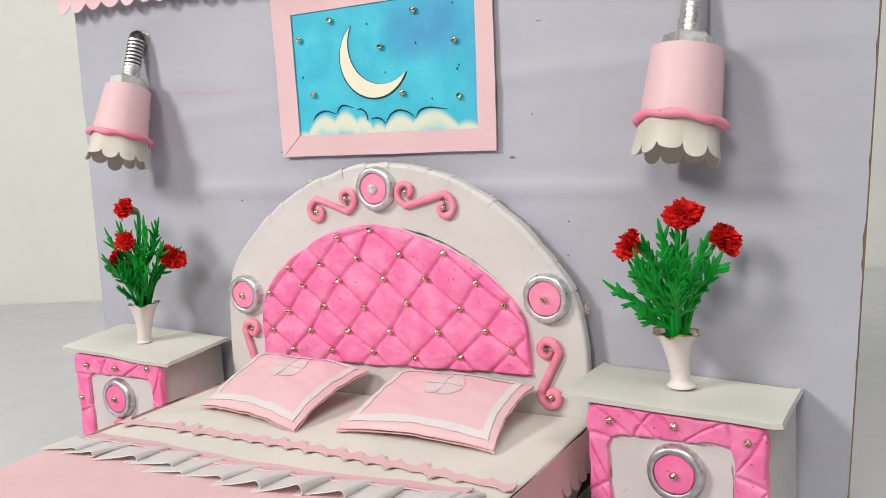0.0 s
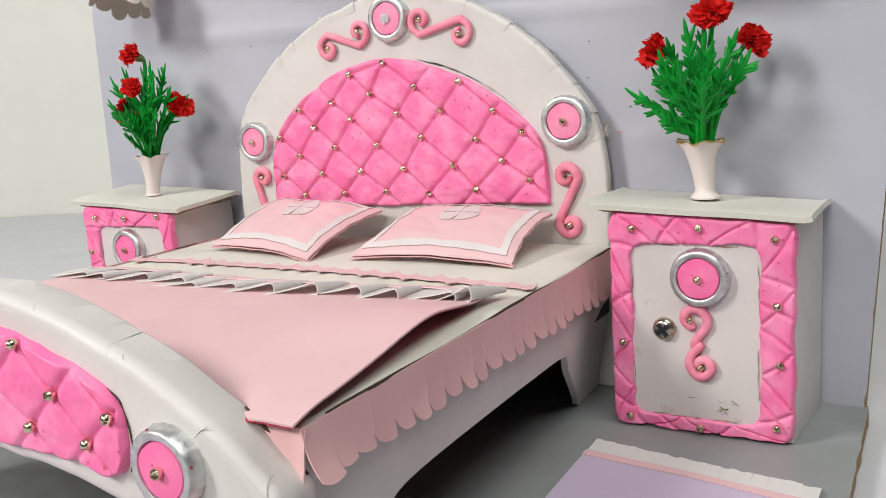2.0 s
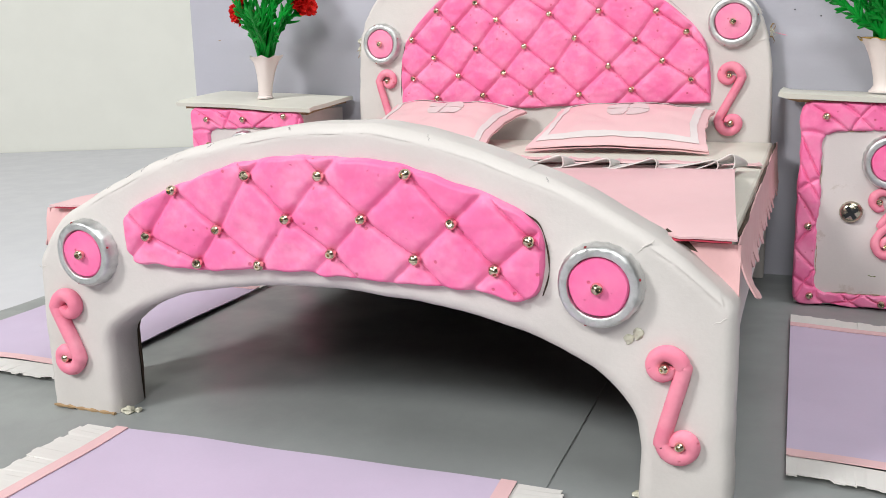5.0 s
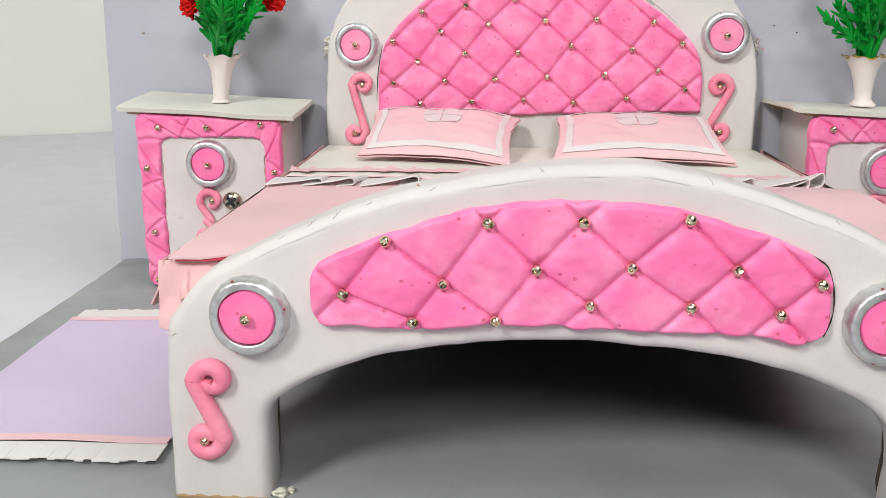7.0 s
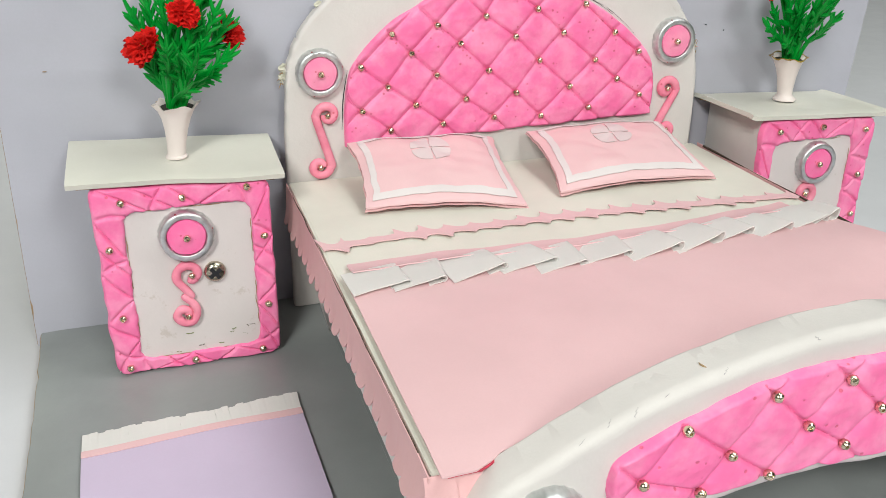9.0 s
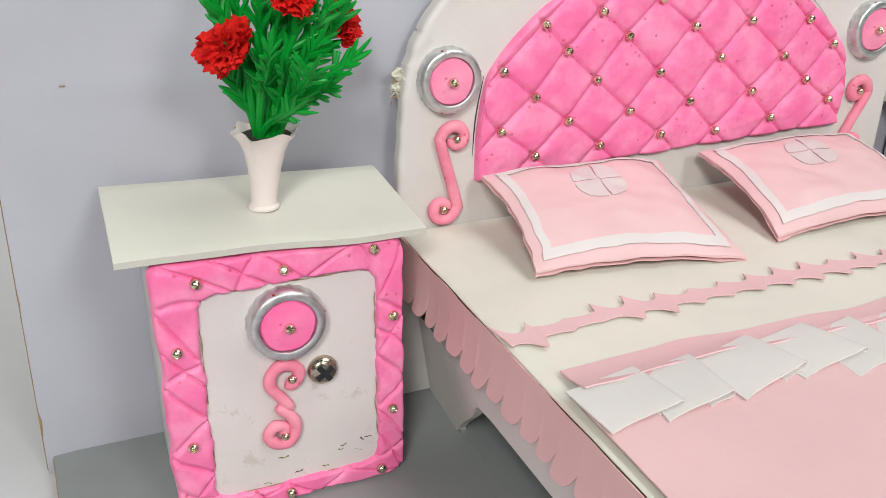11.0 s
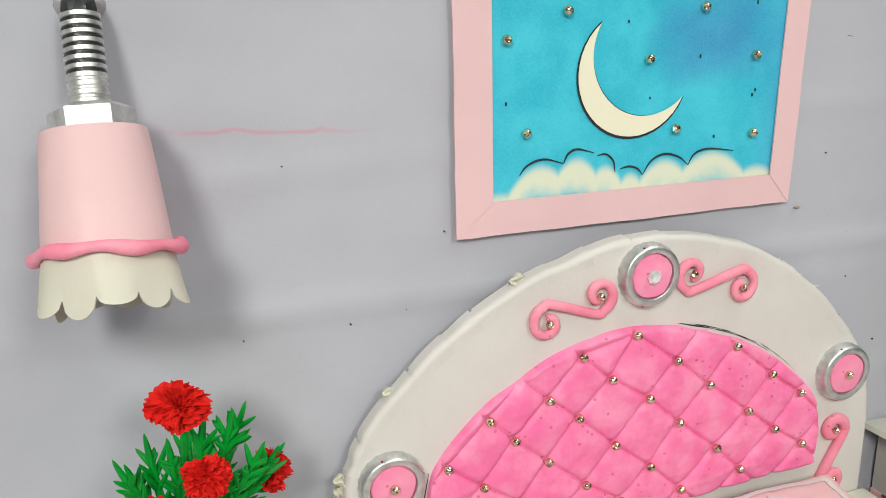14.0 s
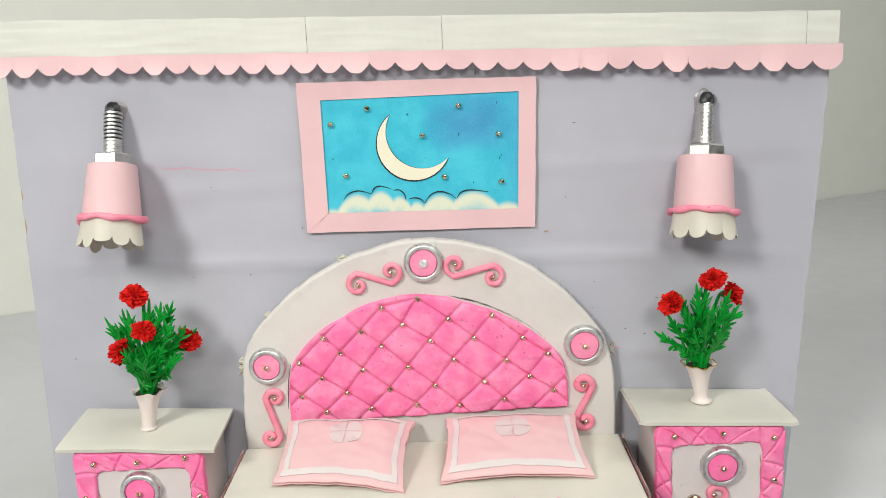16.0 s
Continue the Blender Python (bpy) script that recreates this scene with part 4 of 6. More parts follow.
    pad = part("tufted_footboard_pad", tufted(lambda x: low(x) + 0.0007 * wob(x, 3, 0, 170), lambda x: high(x) + 0.0007 * wob(x, 8, 0, 150), -0.0590, 0.0584, links(dots, 0.0185), dots, -0.2174, 0.0030, 300, 90, 0.0011), M_CLAY, bed, "hot pink diamond-tufted clay panel")
    for x, z in dots:
        bead(pad, x, -0.2203, z)
    # A dark tube draws in the shade along the pad's right edge.
    for pts in (((0.0535, 0.0660), (0.0572, 0.0632), (0.0590, 0.0575), (0.0592, 0.0520), (0.0578, 0.0470)),):
        line = [(p[0], -0.2177, p[1]) for p in catmull(pts, 6)]
        part("dark_line", mesh(*tube(line, lambda t: 0.00016 * (0.35 + abs(math.sin(t * 9))), 5)), M_UNDER, bed, "dark line for the shade beside the clay panel")
    ornament(bed, -0.0735, -0.2174, 0.0492, 0.0095)
    ornament(bed, 0.0710, -0.2174, 0.0508, 0.0095)
    scroll(bed, (-0.0835, 0.0325), (-0.0860, 0.0170), -1, -0.2183, 0.0021, 0.0041, beads=(False, True))
    scroll(bed, (0.0852, 0.0335), (0.0890, 0.0160), 1, -0.2183, 0.0018, 0.0038)

    for x0, x1 in ((-0.0955, -0.0720), (0.0802, 0.0992)):
        path = [(x, -0.2176 + 0.0002 * wob(x, 0, 0, 400), 0.0004 + 0.0002 * wob(x, 3, 0, 600)) for x in np.linspace(x0, x1, 20)]
        part("worn_foot_edge", mesh(*tube(path, lambda t: 0.00045 * (0.4 + abs(math.sin(t * 17))), 6)), M_CARD, foot, "brown glue along the foot")
    for gx, gy, gr in ((-0.0695, -0.2150, 0.0016), (-0.0672, -0.2135, 0.0011), (0.0792, -0.2150, 0.0010)):
        bm = bmesh.new()
        bmesh.ops.create_icosphere(bm, subdivisions=3, radius=gr)
        for v in bm.verts:
            v.co = Vector((v.co.x * 1.2, v.co.y, v.co.z * 0.7)) + noise.noise_vector(v.co * 900) * (0.5 * gr) + Vector((gx, gy, 0.5 * gr))
        part("glue_crumb", from_bm(bm, True), M_GLUE, foot, "dried glue crumb at the foot")

    # side rails with their legs, and the mattress board
    for side in (-1, 1):
        low = catmull([(-0.1858, 0.0040), (-0.1856, 0.0140), (-0.1835, 0.0215), (-0.1765, 0.0275), (-0.163, 0.0302), (-0.120, 0.0308), (-0.080, 0.0306), (-0.069, 0.0302), (-0.0625, 0.0285), (-0.0570, 0.0215), (-0.0450, 0.0105), (-0.0355, 0.0010)], 6)
        outline = [(-0.2066, -0.008), (-0.2066, 0.0565), (-0.0104, 0.0565), (-0.0104, -0.008), (-0.031, -0.008), *[tuple(p) for p in low[::-1]], (-0.1858, -0.008)]
        part("side_rail", prism(outline, lambda a, b, d, s=side: Vector((s * (0.0934 + d - (max(0.0, 0.030 - b) * 0.26 if a > -0.075 else 0.0)) + 0.0012, a, b)), 0.0026, 0.0008, level=0.0), M_WHITE, bed, "white paper-covered side rail with legs")
    # Boards coloured near-black to put in the deep shade under the bed.
    part("bed_underside", box(-0.0908, 0.0932, -0.2050, -0.0106, 0.0455, 0.0489), M_UNDER, bed, "raw cardboard under the bed, darkened for shade")
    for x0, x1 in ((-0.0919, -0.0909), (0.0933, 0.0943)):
        part("rail_lining", box(x0, x1, -0.2040, -0.0110, 0.0315, 0.0454), M_UNDER, bed, "raw cardboard inside of the rail, darkened for shade")
    inner = [(p[0], min(p[1] + 0.0008, 0.0452)) for p in under]
    part("footboard_lining", prism([(0.0930, 0.0), (0.0930, 0.0453), (-0.0906, 0.0453), (-0.0906, 0.0), (-0.0722, 0.0), *inner[::-1], (0.0803, 0.0)], lambda a, b, d: Vector((a, -0.2053 + d, b)), 0.0008), M_UNDER, bed, "raw cardboard behind the footboard, darkened for shade")
    part("headboard_shade_board", box(-0.0775, 0.0775, -0.0112, -0.0104, 0.0, 0.0452), M_UNDER, bed, "added board, darkened for shade under the headboard")
    for gx, gz, gr in ((0.0772, 0.0388, 0.0011), (0.0792, 0.0402, 0.0012)):
        bm = bmesh.new()
        bmesh.ops.create_icosphere(bm, subdivisions=3, radius=gr)
        for v in bm.verts:
            v.co = Vector((v.co.x, v.co.y * 0.3, v.co.z * 1.1)) + Vector((1, 0.2, 1)) * (noise.noise(v.co * 1500 + Vector((gx * 999, 0, 0))) * 0.5 * gr) + Vector((gx, -0.2176, gz))
        part("glue_crumb", from_bm(bm, True), M_GLUE, bed, "dried yellowish glue crumb")
    part("mattress_board", box(-0.0968, 0.0968, -0.2054, -0.0104, 0.0490, BED_TOP, 0.0012, 2), M_MATTRESS, bed, "ivory paper mattress board")

    # scalloped pink skirt down both sides
    n = 24
    for side in (-1, 1):
        random.seed(30 + side)
        flare = [rand(0.3, 1.0) for _ in range(n + 1)]
        drop = [rand(0.85, 1.15) for _ in range(n + 1)]

        def skirt(u, v, side=side, flare=flare, drop=drop):
            k, f = int(u * n), (u * n) % 1.0
            lobe = max(0.0, 1 - abs(2 * f ** 0.72 - 1) ** 3.3) ** 0.66
            plain_end = max(0.0, (u - 0.84) / 0.16)
            low = 0.0464 + 0.0022 * min(1.0, max(0.0, u - 0.1) * 2.2) - 0.0046 * lobe * drop[k] * (1 - 0.75 * min(1.0, plain_end * 2)) - 0.0012 * plain_end
            y = -0.0125 - u * 0.1950
            z = BED_TOP + 0.0004 + (low - BED_TOP - 0.0004) * v
            out = 0.0974 + 0.0007 * v + 0.0024 * flare[k] * lobe * max(0, v - 0.6) ** 1.5 * 2.5 + 0.0003 * wob(y, 0, z, 60) + 0.0034 * plain_end ** 1.5 * v * v
            return side * out + (0.0010 if side > 0 else -0.0004), y + 0.0008 * math.sin(u * 40) * v * v + 0.0016 * lobe * max(0.0, v - 0.5), z
        # A dark tube stands for the shaded gap between mattress and skirt.
        seam = [(side * (0.0973 + 0.0003 * wob(y, side, 0, 70)) + (0.0006 if side > 0 else -0.0002), y, BED_TOP + 0.0003) for y in np.linspace(-0.198, -0.018, 60)]
        part("dark_line", mesh(*tube(seam, lambda t: 0.0001 + (0.00042 if side > 0 else 0.00015) * abs(math.sin(t * 7 + side)) ** 2, 6, up=(0, 0, 1))), M_UNDER, bed, "dark line for the shade between mattress and skirt")
        part("paper_skirt", sheet(skirt, n * 12, 7, 0.0004 if side > 0 else -0.0004), M_PINKTRIM, bed, "pink paper skirt cut in tongues")

        def flap(u, v, s=side):
            x = s * (0.0990 - u * 0.0290)
            drop = (0.0165 - 0.0085 * u) * (0.55 if (0.52 < u < 0.60 if s > 0 else 0.20 < u < 0.27) else 1.0) + 0.0012 * math.sin(u * 11)
            crumple = 0.0036 * abs((u * 2.3 + v * 0.6) % 1.0 - 0.5) + 0.0009 * wob(u * 4, v * 4, s, 1.0)
            return x, -0.2066 - (0.0024 * (1 - 0.6 * u) + crumple) * v ** 0.8, BED_TOP + 0.0002 - v * drop
        part("skirt_corner", sheet(flap, 40, 10, 0.0004), M_PINKTRIM, bed, "folded pink paper skirt corner")

    # scalloped strip and pink band glued over the mattress
    def strip_line(x):
        return -0.0765 - 0.10 * max(0.0, x) ** 1.15 - 0.003 * (x < -0.07) * (-0.07 - x) / 0.03
    m = 20

    def bats(u, v):
        x = -0.0965 + u * 0.193
        f = (u * m) % 1.0
        k = 0.7 + 0.6 * noise.cell(Vector((math.floor(u * m) + 0.5, 1.5, 0.5)))
        cusp, cusp2 = abs(2 * f - 1) ** 2.3, abs(2 * ((u * m + 0.30) % 1.0) - 1) ** 2.3
        back = strip_line(x) - 0.0002 + 0.0046 * cusp * k
        front = strip_line(x) - 0.0040 - 0.0046 * cusp2 * k
        lift = 0.0002 + 0.0005 * k * v * v * cusp2 + 0.0003 * k * (1 - v) ** 2 * cusp
        return x + 0.0014 * (cusp2 * v * v - cusp * (1 - v) ** 2), back + (front - back) * v, BED_TOP + 0.0005 + lift
    part("scalloped_strip", sheet(bats, m * 12, 5, 0.00035), M_PINK, bed, "thin pink paper strip with curled scallops")


doll_bed()


# ---- blanket with its pleated ruffle ----
def ruffle_line(x):
    return -0.1070 - 0.0035 * math.cos(x * 22) - 0.0040 * (x < -0.06) * (-0.06 - x) / 0.035 + 0.0035 * max(0.0, x) / 0.1


def blanket():
    bl = thing("blanket", (0, -0.16, BED_TOP), "pale pink paper blanket with white pleated ruffle on the bed", "blanket")

    def cover(u, v):
        y0 = -0.1060
        x0, x1 = -0.0945 - 0.0010 * v, 0.0895 + 0.0088 * v ** 1.2
        x = x0 + u * (x1 - x0)
        y = y0 + (-0.2050 - 0.0045 * min(1.0, max(0.0, (abs(x) - 0.080) / 0.006)) - y0) * v
        lift = 0.0022 + 0.0012 * math.sin(u * 2.2) * math.sin(v * 3.0) + 0.0024 * max(0, u - 0.55) ** 2 * (1.1 - v) * 4 * min(1.0, max(0.0, v - 0.08) * 4) + 0.0005 * wob(x, y, 0, 25)
        lift += 0.0020 * math.exp(-((v - 0.36) / 0.22) ** 2) * max(0.0, (u - 0.55) / 0.45) ** 2
        rim_u = max(0.0, (0.06 - u) / 0.06)
        rim_v = max(0.0, (v - 0.90) / 0.10)
        lift = 0.0009 + (lift - 0.0009) * (1 - 0.6 * rim_u) * (1 - 0.6 * rim_v * rim_v) + 0.0003 * wob(x * 2, y, 5, 120) * max(rim_u, rim_v)
        return x, y, BED_TOP + lift
    part("paper_cover", sheet(cover, 48, 32, 0.0005), M_PINK, bl, "smooth pale pink paper sheet")
    part("cover_lining", sheet(lambda u, v: (cover(0.008 + 0.986 * u, 0.05 + 0.95 * v)[0], cover(u, 0.05 + 0.95 * v)[1] + 0.0004, cover(0.008 + 0.986 * u, 0.05 + 0.95 * v)[2] - 0.0006), 48, 30, 0.0004), M_RED, bl, "red paper underside of the blanket")
    # knife pleats
    random.seed(7)
    count, step = 12, 0.0158
    for k in range(count):
        x = -0.0955 + k * step
        w = step * rand(1.02, 1.35)
        op = rand(0.0018, 0.0034) if x < -0.01 else rand(0.0028, 0.0056)
        w = min(w, 0.0915 - x)
        base_y = ruffle_line(x) + 0.004 + rand(-0.0007, 0.0007)
        long = rand(0.0165, 0.0192)
        lean = rand(-0.0030, 0.0036)
        slant = rand(0.10, 0.22)

        def pleat(u, v, x=x, w=w, op=op, base_y=base_y, long=long, lean=lean, slant=slant):
            # the section: flat top, a turned fold, a tongue back beneath
            if u < 0.55:
                s = u / 0.55
                px, pz = w * s, 0.0010 + op * s ** 1.5
            elif u < 0.80:
                a = (u - 0.55) / 0.25 * math.pi
                px, pz = w + 0.0009 * math.sin(a), 0.0008 + op - 0.80 * op * (1 - math.cos(a)) / 2
            else:
                s = (u - 0.80) / 0.20
                px, pz = w * (1 - 0.30 * s), 0.0008 + op * 0.20 * (1 - 0.6 * s)
            spread = 0.25 + 0.75 * v ** 0.8
            return min(x + px + lean * v, 0.0930), base_y - long * v + slant * (px - 0.5 * w) + 0.0005 * math.sin(u * 9) * v, BED_TOP + 0.0020 + pz * spread
        part("pleat", sheet(pleat, 34, 6, 0.00035), M_RUFFLE, bl)

    def band(u, v):
        x = -0.0915 + u * 0.176
        y = ruffle_line(x) + 0.0118 + 0.0010 * wob(x, 0, 0, 60) - v * (0.0105 + 0.0010 * wob(x, 5, 0, 90))
        return x, y, BED_TOP + 0.0010 + 0.0022 * v * v + 0.0004 * wob(x, y, 2, 70)
    part("pink_band", sheet(band, 60, 4, 0.0004), M_PINK, bl, "pink paper band over the pleats")


blanket()


# ---- pillows ----
def pillow(corners, label, seed):
    """corners: back left, back right, front right, front left."""
    c = [Vector(p) for p in corners]
    base = sum(c, Vector()) / 4
    base.z = min(p.z for p in c)
    pl = thing("pillow", base, label, "pillow", "pillows on the bed")

    def surf(u, v, side):
        p = (c[0] * (1 - u) + c[1] * u) * (1 - v) + (c[3] * (1 - u) + c[2] * u) * v
        s, t = 2 * u - 1, 2 * v - 1
        puff = (max(0, 1 - abs(s) ** 3.0) * max(0, 1 - abs(t) ** 3.0)) ** 0.8
        h = 0.0044 * puff if side > 0 else -0.0024 * puff
        h += (0.0010 * wob(p.x + seed, p.y, side, 70) + 0.0005 * wob(p.x + seed, p.y, side, 190)) * (0.4 + puff)
        dip = 0.0016 * max(0, abs(s * t)) ** 2
        return Vector((p.x + 0.0006 * wob(seed, v * 9, u * 2, 1.0), p.y + 0.0006 * wob(u * 9, seed, v * 2, 1.0), p.z + h + 0.0003 * side - dip)) - Vector((0.0022 * s * (1 - t * t), -0.0018 * t * (1 - s * s), 0))
    n = 28
    top = [[surf(i / n, j / n, 1) for j in range(n + 1)] for i in range(n + 1)]
    low = [[surf(i / n, j / n, -1) for j in range(n + 1)] for i in range(n + 1)]
    verts = [q for row in top for q in row] + [q for row in low for q in row]
    k = (n + 1) ** 2
    ix = lambda i, j: i * (n + 1) + j
    faces = []
    for i in range(n):
        for j in range(n):
            faces += [(ix(i, j), ix(i + 1, j), ix(i + 1, j + 1), ix(i, j + 1)), (k + ix(i, j), k + ix(i, j + 1), k + ix(i + 1, j + 1), k + ix(i + 1, j))]
        faces += [(ix(i, 0), k + ix(i, 0), k + ix(i + 1, 0), ix(i + 1, 0)), (ix(i, n), ix(i + 1, n), k + ix(i + 1, n), k + ix(i, n)),
                  (ix(0, i), ix(0, i + 1), k + ix(0, i + 1), k + ix(0, i)), (ix(n, i), k + ix(n, i), k + ix(n, i + 1), ix(n, i + 1))]
    part("case", mesh(verts, faces), M_PINK, pl, "pale pink puffed paper pillowcase")

    def laid(point, nu, nv, name):
        part(name, sheet(lambda a, b: surf(*point(a, b), 1) + Vector((0, 0, 0.00035)), nu, nv, 0.00018), M_BORDER if name == "white_border" else M_PATCH, pl, "thin white paper strip")
    laid(lambda a, b: (0.045 + 0.91 * a, 0.878 + 0.068 * b + 0.004 * math.sin(a * 9)), 24, 3, "white_border")
    laid(lambda a, b: (0.05 + 0.90 * a, 0.050 + 0.050 * b + 0.004 * math.sin(a * 7 + 1)), 24, 2, "white_border")
    laid(lambda a, b: (0.045 + 0.042 * b + 0.003 * math.sin(a * 8), 0.10 + 0.78 * a), 20, 2, "white_border")
    laid(lambda a, b: (0.913 + 0.042 * b + 0.003 * math.sin(a * 6), 0.10 + 0.78 * a), 20, 2, "white_border")

    def petal(a0, a1):
        return lambda a, b: (0.5 + (0.012 + 0.128 * b) * math.cos(radians(a0 + (a1 - a0) * a)), 0.34 + (0.018 + 0.178 * b) * math.sin(radians(a0 + (a1 - a0) * a)))
    for a0 in (4, 94, 184, 274):
        laid(petal(a0, a0 + 82), 12, 4, "paper_petal")

    def hem(u, v):
        s, t = 2.02 * u - 1.01, 2.015 * v - 1.005
        p = surf(0.5 + s / 2, 0.5 + t / 2, -1)
        return p.x + 0.0008 * wob(p.x, p.y, seed, 260), p.y + 0.0008 * wob(p.y, p.x, seed, 260), p.z - 0.0005 - 0.0004 * max(0.0, t) ** 3
    part("hem", sheet(hem, 40, 30, 0.0003), M_PINKTRIM, pl, "ragged lower paper layer")
    return pl


pillow([(-0.0725, -0.0165, 0.0765), (-0.0085, -0.0155, 0.0735), (-0.0125, -0.0655, 0.0612), (-0.0745, -0.0552, 0.0630)], "puffed pale pink paper pillow with a white border, on the bed", 1.0)
pillow([(0.0075, -0.0155, 0.0740), (0.0735, -0.0160, 0.0735), (0.0758, -0.0595, 0.0622), (0.0045, -0.0590, 0.0622)], "puffed pale pink paper pillow with white border, one corner lifted", 5.0)


# ---- nightstands ----
def quilt_frame(x0, x1, z0, z1l, z1r, ix0, ix1, iz0, iz1, y, rise, seed):
    """A clay border round a door: outer and inner rounded rectangles, pinched in zigzags."""
    def rect(a0, a1, b0, b1l, b1r, rad, n):
        pts = []
        for cx, cz, a in ((a1 - rad, b0 + rad, -90), (a1 - rad, b1r - rad, 0), (a0 + rad, b1l - rad, 90), (a0 + rad, b0 + rad, 180)):
            for k in range(5):
                t = radians(a + 90 * k / 4)
                pts.append((cx + rad * math.cos(t), cz + rad * math.sin(t)))
        p = np.array(pts + pts[:1])
        s = np.r_[0, np.cumsum(np.hypot(*np.diff(p, axis=0).T))]
        return p, s
    out, so = rect(x0, x1, z0, z1l, z1r, 0.0035, 5)
    inn, si = rect(ix0, ix1, iz0, iz1, iz1, 0.0045, 5)
    corners_o = [so[k] for k in (2, 7, 12, 17)] + [so[-1] + so[2]]
    corners_i = [si[k] for k in (2, 7, 12, 17)] + [si[-1] + si[2]]

    def at(p, s, d):
        d = d % s[-1]
        return np.array([np.interp(d, s, p[:, 0]), np.interp(d, s, p[:, 1])])
    nu, nv = 560, 20
    verts = np.zeros((nu, nv + 1, 3))
    legs = (7, 5, 7, 5)
    for i in range(nu):
        q = 4 * i / nu
        c, f = int(q), q % 1.0
        a = at(out, so, corners_o[c] + f * (corners_o[c + 1] - corners_o[c]))
        b = at(inn, si, corners_i[c] + f * (corners_i[c + 1] - corners_i[c]))
        a = a + 0.0010 * np.array([wob(seed, a[0], a[1], 120), wob(a[1], seed, a[0], 120)])
        b = b + 0.0009 * np.array([wob(seed + 3, b[0], b[1], 110), wob(b[1], seed + 3, b[0], 110)]) + 0.0004 * np.array([wob(seed + 5, b[0], b[1], 420), wob(b[1], seed + 5, b[0], 420)])
        zig = f * legs[c]
        for j in range(nv + 1):
            w = j / nv
            p = a + (b - a) * w
            e = min(1.0, min(w, 1 - w) / 0.14)
            dome = math.sqrt(max(0, 1 - (1 - e) ** 2))
            tri = abs(2 * ((zig / 2) % 1.0) - 1)
            d1 = abs(tri - w) * 0.006
            tri2 = abs(2 * ((zig / 2 + 0.5) % 1.0) - 1)
            d2 = abs(tri2 - w) * 0.006 if (c + int(zig)) % 4 == 0 else 1.0
            dent = 1 - 0.40 * math.exp(-(min(d1, d2) / 0.00042) ** 1.5)
            h = rise * dome * dent + 0.0004 * wob(p[0], seed, p[1], 160) * e
            verts[i, j] = p[0], y - h, p[1]
    idx = lambda i, j: (i % nu) * (nv + 1) + j
    faces = [(idx(i, j), idx(i + 1, j), idx(i + 1, j + 1), idx(i, j + 1)) for i in range(nu) for j in range(nv)]
    faces += [(idx(i, 0), idx(i, nv), idx(i + 1, nv), idx(i + 1, 0)) for i in range(nu)]
    return mesh(verts.reshape(-1, 3), faces)


def screw_mesh():
    v, f = lathe([(0.0040, 0.0), (0.0041, 0.0008), (0.0037, 0.0018), (0.0028, 0.0025), (0.0018, 0.0028), (0.0002, 0.0029)], 28)
    return mesh(turned(v, TO_FRONT), f)


def cross_mesh():
    """The screw head's cross slot as one plus-shaped piece, black for its shade."""
    l, w = 0.0026, 0.00075
    plus = [(w, w), (l, w), (l, -w), (w, -w), (w, -l), (-w, -l), (-w, -w), (-l, -w), (-l, w), (-w, w), (-w, l), (w, l)]
    c, t = math.cos(radians(35)), math.sin(radians(35))
    return prism([(x * c - z * t, x * t + z * c) for x, z in plus], lambda a, b, d: Vector((a, -0.0010 - d, b)), 0.0021, smooth=False)


